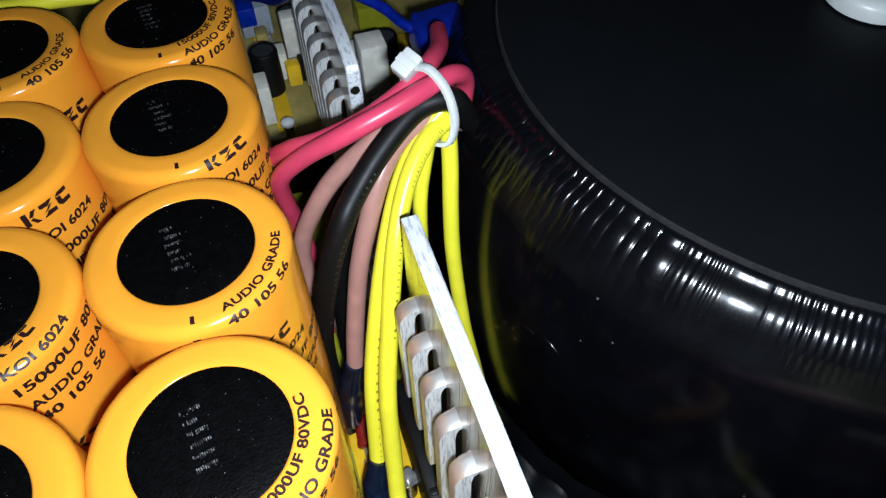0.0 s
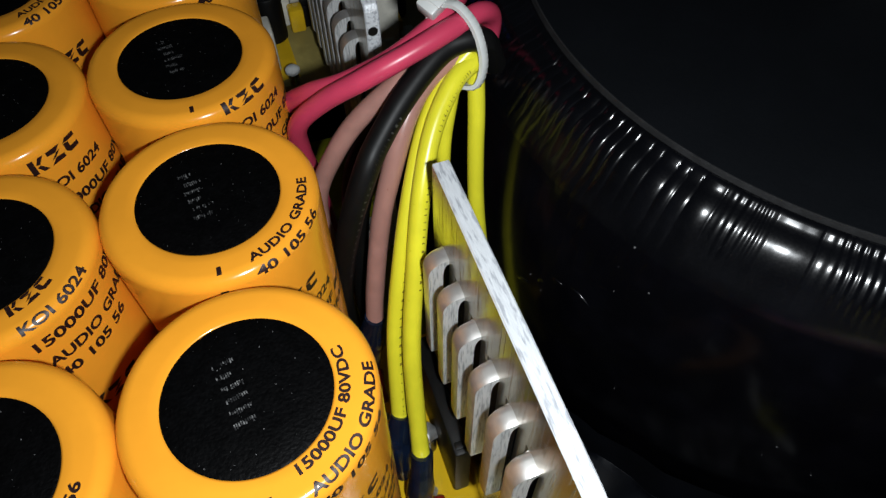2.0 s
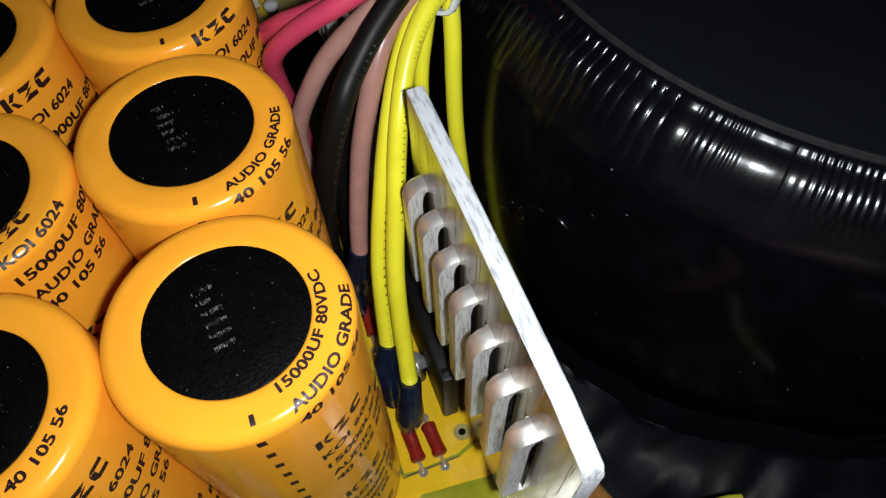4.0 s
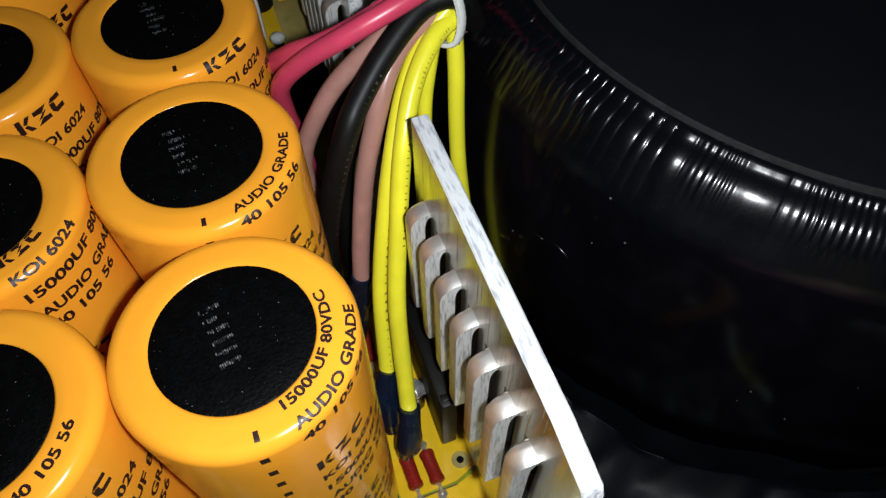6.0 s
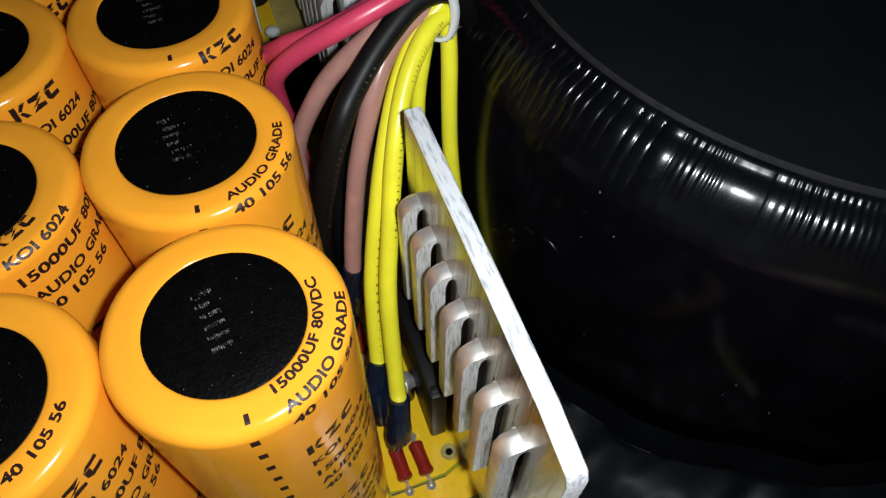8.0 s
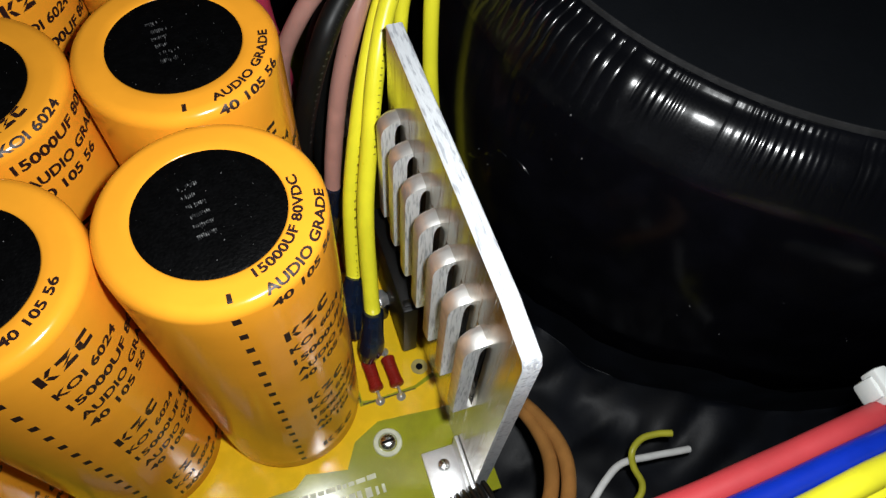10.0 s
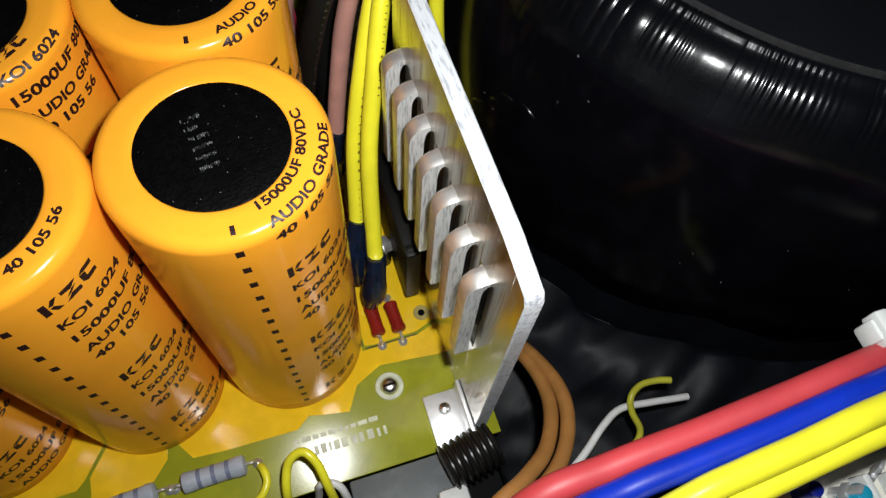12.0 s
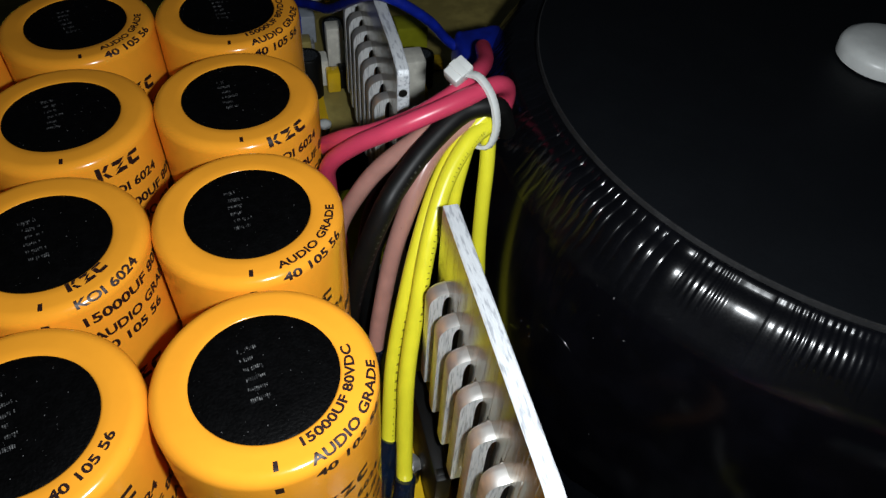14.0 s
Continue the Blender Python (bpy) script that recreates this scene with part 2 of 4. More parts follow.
def pour(outline, top=0.07):
    bm = bmesh.new()
    vs = [bm.verts.new((x * MM, y * MM, BT * MM)) for x, y in outline]
    f = bm.faces.new(vs)
    if f.normal.z < 0 or f.calc_area() and sum((vs[i].co.x - vs[i - 1].co.x) * (vs[i].co.y + vs[i - 1].co.y) for i in range(len(vs))) > 0:
        bmesh.ops.reverse_faces(bm, faces=[f])
    up = bmesh.ops.extrude_face_region(bm, geom=[f])["geom"]
    for v in up:
        if isinstance(v, bmesh.types.BMVert):
            v.co.z += top * MM
    bmesh.ops.recalc_face_normals(bm, faces=bm.faces)
    return bm


part("copper_area", pour([(-31, 138), (-31, -2), (-28.2, -6.1), (-20.9, -6.6), (-4.0, -6.9), (-0.8, -4.4), (2.6, -5.2), (8.7, -6.3), (12.0, -0.6), (18.6, 2.6), (26, 2.0), (34, 1.2), (38, 1.8), (38, 12.4), (35.6, 9.6), (30.2, 7.8), (19, 7.4), (15.6, 7.4), (15.6, 40), (13, 138)]), COPPER, board, "yellow masked copper area")
part("copper_area", pour([(-46.0, 138), (-46.0, 3), (-50.8, -3.6), (-51, -9.8), (-44.7, -10.4), (-37.4, -8.6), (-33.8, -4.6), (-33.2, 0), (-33.2, 138)]), COPPER, board, "yellow masked copper area")
part("copper_area", pour([(-104, 138), (-104, -6), (-54, -5.6), (-52.0, -3.8), (-47.2, 3), (-47.2, 138)]), COPPER, board, "yellow masked copper area")
part("copper_area", pour([(16.4, 60), (16.4, 8.6), (19, 8.2), (30, 8.6), (35.2, 10.6), (38, 14), (38, 60)]), COPPER, board, "yellow masked copper area")
for x, y in ((32.6, 13.0),):
    part("solder_pad", lathe([(0.9, BT + 0.08), (0.9, BT + 0.16), (2.0, BT + 0.16), (2.1, BT + 0.05)], 24, at=(x, y, 0)), TAN, board, "brown ringed hole")
    part("drilled_hole", lathe([(0, BT + 0.1), (1.0, BT + 0.1), (1.05, BT + 0.05)], 20, at=(x, y, 0)), STEEL_DARK, board, "dark drilled hole")
mark = random.Random(3)
x = -1.4
while x < 16.0:
    w = mark.choice((0.7, 1.1, 1.4, 1.5))
    part("silkscreen_mark", box(x, x + w, -14.0, -14.0 + mark.uniform(1.9, 2.4), BT, BT + 0.05, 0), SILK, board, "white silkscreen bar")
    x += w + mark.choice((0.4, 0.5, 0.9))
x = -5.6
while x < 13.0:
    w = mark.choice((0.9, 1.4, 2.2))
    part("silkscreen_mark", box(x, x + w, -10.2, -10.2 + mark.uniform(0.9, 1.2), BT, BT + 0.05, 0), SILK, board, "white silkscreen bar")
    x += w + 0.45
part("silkscreen_line", box(16.4, 30.0, 7.62, 7.92, BT + 0.06, BT + 0.12, 0), PRINT, board)
part("silkscreen_line", box(15.85, 16.1, 8.4, 26, BT + 0.06, BT + 0.12, 0), PRINT, board)

# ---- capacitors ----
R, TOP, DISC_R, RIM = 16.95, 102.5, 11.1, 2.1
X0, Y0 = -0.2, 14.6


def sleeve_point(s, lift=0.0):
    """The sleeve's outline, s mm from the edge of the black disc outwards and down: radius and height."""
    flat = R - RIM - DISC_R
    if s < 7.0:
        s = 7.0 - (7.0 - s) * 0.7
    if s <= flat:
        return DISC_R + s, TOP + lift
    bend = RIM * math.pi / 2
    if s <= flat + bend:
        a = (s - flat) / RIM
        return R - RIM + (RIM + lift) * math.sin(a), TOP - RIM + (RIM + lift) * math.cos(a)
    return R + lift, TOP - RIM - (s - flat - bend)


LOW = 7.0 + (TOP - RIM - BT)
cap_profile = [(0, BT + 0.2), (R - 2.6, BT + 0.2), (R - 0.9, BT + 0.4), (R - 0.05, BT + 1.4)]
cap_profile += [(R, z) for z in (24, 40, 55, 70, 85, 96)]
cap_profile += [(R - RIM + RIM * math.cos(a * math.pi / 16), TOP - RIM + RIM * math.sin(a * math.pi / 16)) for a in range(0, 9)]
cap_profile += [(DISC_R + 1.6, TOP - 0.02), (DISC_R + 0.35, TOP - 0.06), (DISC_R, TOP - 0.25), (DISC_R - 0.1, TOP - 0.6)]
sleeve_mesh = sharp(mesh_of(lathe(cap_profile, 96), "sleeve"), 50)
disc_mesh = sharp(mesh_of(lathe([(DISC_R + 0.05, TOP - 0.7), (DISC_R + 0.0, TOP - 0.22), (DISC_R - 0.35, TOP - 0.10), (6, TOP - 0.12), (0, TOP - 0.12)], 96), "black_disc"), 50)



# Pale specks on a disc: dust, plus painted glints of its grain.
def dust_glint_specks(n, rad, z, seed):
    bm = bmesh.new()
    g = random.Random(seed)
    for i in range(n):
        r, a, q = rad * math.sqrt(g.random()), g.uniform(0, TAU), g.choice((0.015, 0.018, 0.02, 0.02, 0.025, 0.03, 0.055))
        box(r * math.cos(a) - q, r * math.cos(a) + q, r * math.sin(a) - q, r * math.sin(a) + q, z - 0.02, z + 0.04, 0, bm)
    return bm


dust_glint_mesh = mesh_of(dust_glint_specks(75, DISC_R - 0.6, TOP - 0.11, 5), "dust", False)
TEXTS = {}


def flat_text(body, width, height):
    """The letters as a flat mesh, left aligned at 0, on the baseline, scaled to width and cap height in mm."""
    if body not in TEXTS:
        cu = bpy.data.curves.new("letters", "FONT")
        cu.body, cu.resolution_u, cu.offset = body, 3, 0.034
        ob = new("letters", cu)
        bpy.context.view_layer.update()
        me = ob.evaluated_get(bpy.context.evaluated_depsgraph_get()).to_mesh()
        vs = [tuple(v.co) for v in me.vertices]
        fs = [tuple(p.vertices) for p in me.polygons]
        bpy.data.objects.remove(ob)
        bpy.data.curves.remove(cu)
        TEXTS[body] = vs, fs
    vs, fs = TEXTS[body]
    x0, x1 = min(v[0] for v in vs), max(v[0] for v in vs)
    y1 = max(v[1] for v in vs)
    return [((v[0] - x0) / (x1 - x0) * width, v[1] / y1 * height) for v in vs], fs


def emblem(width, height):
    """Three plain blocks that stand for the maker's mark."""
    w = width / 3.35
    vs, fs = [], []
    for k in range(3):
        x = k * w * 1.17
        if k == 0:
            quads = [[(0, 0), (0.34, 0), (0.34, 1), (0, 1)], [(0.40, 0.42), (0.66, 0.0), (1.0, 0.0), (0.62, 0.48)], [(0.40, 0.58), (0.62, 0.52), (1.0, 1.0), (0.66, 1.0)]]
        elif k == 1:
            quads = [[(0, 0), (1, 0), (1, 0.28), (0.45, 0.36)], [(0.0, 1), (0.0, 0.72), (0.55, 0.64), (1, 1)], [(0.10, 0.28), (0.42, 0.36), (0.9, 0.70), (0.58, 0.64)]]
        else:
            quads = [[(0.0, 0.25), (0.25, 0), (0.95, 0), (0.95, 0.30), (0.36, 0.32), (0.36, 0.68), (0.0, 0.75)], [(0.0, 0.79), (0.38, 0.72), (0.95, 0.70), (0.95, 1), (0.25, 1)]]
        for q in quads:
            fs.append(tuple(range(len(vs), len(vs) + len(q))))
            vs += [(x + a * w, b * height) for a, b in q]
    return vs, fs


def wrapped(flat, s_base, angle0):
    """Lays flat letters on the sleeve; s_base: the baseline's place down the sleeve."""
    vs, fs = flat
    bm = bmesh.new()
    made = [bm.verts.new((x, y, 0)) for x, y in vs]
    for f in fs:
        try:
            bm.faces.new([made[i] for i in f])
        except ValueError:
            pass
    top = max(y for x, y in vs)
    if s_base - top < 8.5:
        k = 0.35
        while k < top:
            bmesh.ops.bisect_plane(bm, geom=bm.verts[:] + bm.edges[:] + bm.faces[:], plane_co=(0, k, 0), plane_no=(0, 1, 0))
            k += 0.35
    wide = max(x for x, y in vs)
    k = 1.2
    while k < wide:
        bmesh.ops.bisect_plane(bm, geom=bm.verts[:] + bm.edges[:] + bm.faces[:], plane_co=(k, 0, 0), plane_no=(1, 0, 0))
        k += 1.2
    gone = [v for v in bm.verts if s_base - v.co.y < -2.4 or s_base - v.co.y > LOW - 1.5]
    bmesh.ops.delete(bm, geom=gone, context="VERTS")
    for v in bm.verts:
        r, z = sleeve_point(s_base - v.co.y, 0.05)
        a = radians(angle0) + v.co.x / R
        v.co = (r * math.sin(a) * MM, -r * math.cos(a) * MM, z * MM)
    bm.normal_update()
    for f in bm.faces:
        c = f.calc_center_median()
        if f.normal.dot(Vector((c.x, c.y, 0)) * 40 + Vector((0, 0, 0.35))) < 0:
            f.normal_flip()
    return bm


BLOCK = 30.6
LINES = [("KOI 6024", 5.0, 13.0, 2.15), ("15000UF 80VDC", 9.9, 25.0, 2.15), ("AUDIO GRADE", 14.5, 20.6, 2.15), ("40 105 56", 18.2, 14.4, 2.15)]
# where the first mark's baseline lies on each sleeve, by column and row
PRINT_AT = {(0, 0): 20.7, (0, 1): 18.9, (0, 2): 6.6, (0, 3): 20.8, (1, 0): 13.6, (1, 1): 0.4, (1, 2): 10.2, (1, 3): 17.6, (2, 0): 10.0, (2, 1): 15.7, (2, 2): 5.0, (2, 3): 19.7}
DOTS = {}


def seam_mark(s):
    if s not in DOTS:
        w, h = (0.8, 2.1) if s < 7 else (1.2, 1.6)
        DOTS[s] = mesh_of(wrapped(([(-w / 2, 0), (w / 2, 0), (w / 2, h), (-w / 2, h)], [(0, 1, 2, 3)]), s + h / 2, 0.0), "seam_mark", False)
    return DOTS[s]


def capacitor(col, row):
    x, y = X0 - 33.95 * col, Y0 + 34.65 * row - 0.45 * col
    turn = {(0, 0): 0.6, (0, 1): -2.0, (0, 2): 0.7, (1, 0): 6.0, (1, 1): 4.5, (1, 2): 4.5}.get((col, row), rng.uniform(-1.5, 1.5) + (7.0 if col == 1 else 0.0))
    c = thing("capacitor", "tall orange-sleeved electrolytic capacitor with black top disc and dark print", "capacitor", (x, y, 0), turn, "orange capacitors on the board")
    part("sleeve", sleeve_mesh, ORANGE, c, "glossy orange plastic sleeve")
    disc = part("top_disc", disc_mesh, DISC, c, "grainy black vinyl disc")
    tagged(part("dust", dust_glint_mesh, DUST_GLINT, disc, "fine pale specks, dust and painted glints of the grain", False), kind="stuff")
    for k in range(-1, 4):
        if col < 2 or k < 3:
            base = PRINT_AT[(col, row)] + BLOCK * k
            if -2.5 < base < LOW - 3:
                part("maker_mark", mesh_of(wrapped(emblem(9.6, 3.1), base, 17.6), "maker_mark", False), PRINT, c, "dark blocky mark")
            for body, off, width, height in LINES:
                s = base + off
                if -1.2 < s < LOW - 4:
                    part("printed_line", mesh_of(wrapped(flat_text(body, width, height), s, 17.6), "printed_line", False), PRINT, c, "dark printed line " + body)
    part("seam_mark", seam_mark(2.1), PRINT, c)
    s = 7.8
    while s < LOW - 3:
        part("seam_mark", seam_mark(round(s, 2)), PRINT, c)
        s += 5.07
    bm = bmesh.new()
    g = random.Random(col * 7 + row)
    for i in range(6):
        y1, reach = -1.5 + g.uniform(-0.3, 0.3), g.randint(7, 11)
        for j in range(reach):
            if g.random() < 0.8:
                x0, y0 = -5.2 + i * 1.8 + g.uniform(-0.08, 0.08), y1 + j * 0.30
                box(x0, x0 + g.uniform(0.35, 0.8), y0, y0 + 0.17, TOP - 0.14, TOP - 0.06, 0, bm)
    bmesh.ops.rotate(bm, verts=bm.verts, cent=(0, 0, 0), matrix=Matrix.Rotation(radians(-80), 3, "Z"))
    bmesh.ops.translate(bm, verts=bm.verts, vec=(-1.6 * MM, 0.4 * MM, 0))
    tagged(part("embossed_code", bm, EMBOSS_SHEEN, disc, "faint unreadable embossed code, painted grey as if catching light", False), kind="stuff")
    return c


for col in range(3):
    for row in range(4):
        capacitor(col, row)


# ---- louvred heat sinks ----
PX0, PX1, PY0, PY1, PZ0, PZ1 = 35.1, 38.15, -20.2, 45.8, BT, 100.6
LOUVRES = [-10.5 + 7.9 * k for k in range(7)]
LZ0, LZ1, LH, LW = 52.4, 84.8, 4.1, 4.1


def sink_plate():
    """The plate with a slot at each louvre."""
    ys = sorted({PY0, PY0 + 0.9, PY1, *(y + 0.3 for y in LOUVRES), *(y + LW + 0.6 for y in LOUVRES)})
    zs = [PZ0, LZ0 + 0.9, LZ1 - 1.2, PZ1]
    solid = {}
    for i in range(len(ys) - 1):
        for j in range(3):
            mid = (ys[i] + ys[i + 1]) / 2
            solid[i, j] = not (j == 1 and any(y + 0.3 < mid < y + LW + 0.6 for y in LOUVRES))
    bm = bmesh.new()
    grid = {}

    def vert(i, j, x):
        if (i, j, x) not in grid:
            z = zs[j] - ((3.4, 1.5)[i] if (i < 2 and j == 3) else 0)
            y = ys[i]
            grid[i, j, x] = bm.verts.new((x * MM, y * MM, z * MM))
        return grid[i, j, x]

    for (i, j), full in solid.items():
        if not full:
            continue
        for x in (PX0, PX1):
            bm.faces.new([vert(a, b, x) for a, b in ((i, j), (i + 1, j), (i + 1, j + 1), (i, j + 1))])
        for (a, b), (p, q) in (((i - 1, j), ((i, j), (i, j + 1))), ((i + 1, j), ((i + 1, j), (i + 1, j + 1))), ((i, j - 1), ((i, j), (i + 1, j))), ((i, j + 1), ((i, j + 1), (i + 1, j + 1)))):
            if not solid.get((a, b), False):
                bm.faces.new([vert(*p, PX0), vert(*q, PX0), vert(*q, PX1), vert(*p, PX1)])
    bmesh.ops.recalc_face_normals(bm, faces=bm.faces)
    rim = [e for e in bm.edges if len(e.link_faces) == 2 and e.calc_face_angle(0) > 0.6]
    bmesh.ops.bevel(bm, geom=rim, offset=0.25 * MM, segments=1, affect="EDGES")
    return bm


def louvre_mesh():
    """A bridge pressed out of the plate: a strap with a softly rounded upper shoulder, open and sawn bright on its near side."""
    bm = bmesh.new()
    thick = 2.95

    def outline(inset):
        """The strap in side view, from its upper root to its lower root: height over the plate, z."""
        h, top, low = LH - inset, LZ1 - inset * 0.42, LZ0 + inset * 0.12
        pts = [(-0.3, top)]
        rl = min(h, 0.5)
        for f, drop in ((0.0, 0.0), (0.25, 0.10), (0.48, 0.38), (0.68, 0.85), (0.83, 1.5), (0.93, 2.25), (0.985, 3.1), (1.0, 4.0)):
            pts.append((h * f, top - drop))
        for k in range(4):
            a = math.pi / 2 * k / 3
            pts.append((h - rl + rl * math.cos(a), low + rl - rl * math.sin(a)))
        pts.append((-0.3, low))
        return pts

    out, inn = outline(0.0), outline(thick)
    ny = 7
    rows_o, rows_i = [], []
    for b in range(ny + 1):
        f = b / ny
        y = LW * f
        crown = 1.0 - 0.07 * (2 * abs(f - 0.42)) ** 3 - (0.22 * max(0.0, (f - 0.72) / 0.28) ** 2)
        rows_o.append([bm.verts.new(((PX0 - (h * crown if h > 0 else h)) * MM, y * MM, (z - (1 - crown) * 5.0 * max(0.0, (z - 77) / 8)) * MM)) for h, z in out])
        rows_i.append([bm.verts.new(((PX0 - h) * MM, y * MM, z * MM)) for h, z in inn])
    m = len(out)
    for b in range(ny):
        for k in range(m - 1):
            bm.faces.new((rows_o[b][k], rows_o[b][k + 1], rows_o[b + 1][k + 1], rows_o[b + 1][k]))
            bm.faces.new((rows_i[b][k], rows_i[b + 1][k], rows_i[b + 1][k + 1], rows_i[b][k + 1]))
    cut = []
    for b in (0, ny):
        for k in range(m - 1):
            cut.append(bm.faces.new((rows_o[b][k], rows_i[b][k], rows_i[b][k + 1], rows_o[b][k + 1])))
    bmesh.ops.recalc_face_normals(bm, faces=bm.faces)
    for f in cut:
        f.material_index = 1
    me = sharp(mesh_of(bm, "louvre"), 45)
    me.materials.append(ALU_SATIN)
    me.materials.append(ALU_SHEAR)
    return me


sink = thing("heat_sink", "upright bare aluminium heat sink plate with a row of pressed louvres", "heat sink", (0, 0, 0), 0, "louvred heat sinks")
plate_me = sharp(mesh_of(sink_plate(), "plate"), 30)
plate_me.materials.append(ALU)
plate_me.materials.append(ALU_CUT)
for p in plate_me.polygons:
    # Slot walls keep the darker face metal, to imitate shade inside the slots.
    inside = LZ0 * MM < p.center.z < (LZ1 - 1) * MM and (PY0 + 1) * MM < p.center.y < (PY1 - 1) * MM
    if abs(p.normal.x) < 0.9 and not inside:
        p.material_index = 1
sink_face = part("plate", plate_me, ALU, sink, "brushed plate with rough sawn edges")
lm = louvre_mesh()
for y in LOUVRES:
    lv = part("louvre", lm, ALU, sink_face, "pressed louvre with a bright cut edge")
    lv.location = (0, y * MM, 0)
foot = box(26.2, 35.0, -21.2, -8.4, BT + 0.02, BT + 0.9, 0.2)
box(34.0, 35.0, -21.2, -8.4, BT + 0.02, BT + 8, 0.2, foot)
fb = part("foot", foot, BRACKET, sink, "bright folded foot with a screw")
part("screw", lathe([(0, BT + 2.0), (0.5, BT + 1.9), (1.3, BT + 1.6), (1.5, BT + 0.9)], 20, at=(30.6, -12.5, 0)), STEEL, fb)
second_sink = copy_thing(sink, pose(0.0008, 0.1112, 0.0))
tagged(second_sink, "bare aluminium louvred heat sink standing behind the wire bundle")
part("edge_hole", lathe([(0, -0.1), (1.0, -0.1), (1.1, 0.05)], 18, at=(36.5, PY0 - 0.05, 93.0), axis="y"), RUBBER, second_sink, "dark threaded hole in the edge")

# ---- toroidal transformer ----
TX, TY = 151.0, 70.5
toroid = thing("toroidal_transformer", "large toroidal transformer wrapped in glossy black film", "transformer", (TX, TY, 0))


def side_radius(z):
    """How far the film's side stands from the ring's axis at a height."""
    return float(np.interp(z, [12, 20, 30, 42, 54, 64, 72, 78, 83, 87, 89.6], [95.6, 97.6, 98.9, 99.4, 99.5, 99.3, 98.7, 97.8, 96.7, 95.3, 93.8]))


def wrap_mesh():
    """Film wound in overlapping strips round the ring: strips step over one another, and some are finely puckered on the shoulder."""
    prof = [(60, 100.0), (70, 99.9), (78, 99.6), (81.5, 99.2), (83.5, 99.0), (83.9, 99.46), (84.4, 99.36), (84.9, 98.98), (85.4, 98.46), (85.9, 98.10), (86.6, 97.84), (87.4, 97.54), (88.2, 97.14), (88.9, 96.64), (89.5, 96.08), (90.1, 95.4), (90.8, 94.42), (91.6, 93.1), (92.5, 91.4),
            *((side_radius(z), z) for z in (89.6, 87, 83, 78, 72, 64, 54, 42, 30, 20, 12)), (91.5, 6), (87, 2.2), (80, 1.0), (60, 0.6)]
    n = 2600
    g = random.Random(11)
    edges = [0.0]
    while edges[-1] < 150:
        edges.append(edges[-1] + g.choice((3.0, 3.6, 5.4, 6.6, 7.4)))
    while edges[-1] < 208.5:
        edges.append(edges[-1] + g.uniform(1.3, 2.3))
    edges += [211.6, 217.4, 222.1, 234.0, 237.0]
    while edges[-1] < 360:
        edges.append(edges[-1] + g.choice((3.6, 5.4, 9.0, 11.0)))
    strips = []
    for a, b in zip(edges, edges[1:]):
        ribbed = b - a > 5.0
        sag = g.uniform(0.08, 0.16) if ribbed else 0.11 if a > 212 else g.uniform(0.06, 0.12) if a < 183 else g.uniform(0.25, 0.6)
        strips.append((a, b, ribbed, g.uniform(0.05, 0.30), sag, g.uniform(0.85, 1.1)))
    verts = np.zeros((n, len(prof), 3))
    k = 0
    for i in range(n):
        deg = 360.0 * i / n
        while k < len(strips) - 1 and deg >= strips[k][1]:
            k += 1
        a, b, ribbed, step, sag, rib = strips[k]
        u = (deg - a) / (b - a)
        wide = min(1.7, (b - a) / 3.0)
        for j, (r, z) in enumerate(prof):
            shoulder = min(1.0, max(0.0, (r - 83.6) / 1.2)) * min(1.0, max(0.0, (z - 88.0) / 5.0)) if z > 50 else 0.0
            side = 1.0 if 3 < j < len(prof) - 3 else 0.0
            d = step * (u - 0.5) * shoulder
            d += sag * wide * math.sin(math.pi * u) ** 0.8 * shoulder
            if ribbed:
                pucker = 0.75 + 0.7 * noise.noise(Vector((deg * 0.35, r * 0.1, 4.4)))
                d += (0.10 + 0.12 * abs(noise.noise(Vector((deg * 0.8, 3.3, 1.0))))) * pucker * math.sin(TAU * (deg - a) / rib + 1.8 * noise.noise(Vector((deg * 0.5, r * 0.12, 2.1)))) * shoulder * min(1.0, max(0.0, (z - 91.0) / 3.0)) * math.sin(math.pi * u) ** 0.4
            else:
                d += 0.05 * noise.noise(Vector((deg * 0.9, r * 0.2, 6.0))) * shoulder
            d += (0.35 * noise.noise(Vector((deg * 0.045, z * 0.02, 1.7))) + 0.03 * noise.noise(Vector((deg * 0.22, z * 0.07, 8.2)))) * side
            crease = math.exp(-((deg - 199) / 7.0) ** 2 - ((z - 80) / 7.0) ** 2)
            d += 0.55 * crease * noise.noise(Vector((deg * 0.55, z * 0.30 + deg * 0.2, 5.5))) * side
            m = max(0.0, min(1.0, (99.5 - z) / 6.0))
            ang = radians(deg)
            rr = r + d * (0.35 + 0.65 * m)
            verts[i, j] = (rr * math.cos(ang), rr * math.sin(ang), z + d * (1 - m) * 0.9)
    np_ = len(prof)
    faces = [(i * np_ + j, ((i + 1) % n) * np_ + j, ((i + 1) % n) * np_ + j + 1, i * np_ + j + 1) for i in range(n) for j in range(np_ - 1)]
    me = bpy.data.meshes.new("film_wrap")
    me.from_pydata((verts.reshape(-1, 3) * MM).tolist(), [], faces)
    me.flip_normals()
    me.polygons.foreach_set("use_smooth", [True] * len(me.polygons))
    me.materials.append(FILM)
    me.materials.append(FILM_TAUT)
    me.polygons.foreach_set("material_index", [int(prof[j][1] < 88.5) for i in range(n) for j in range(np_ - 1)])
    return sharp(me, 55)


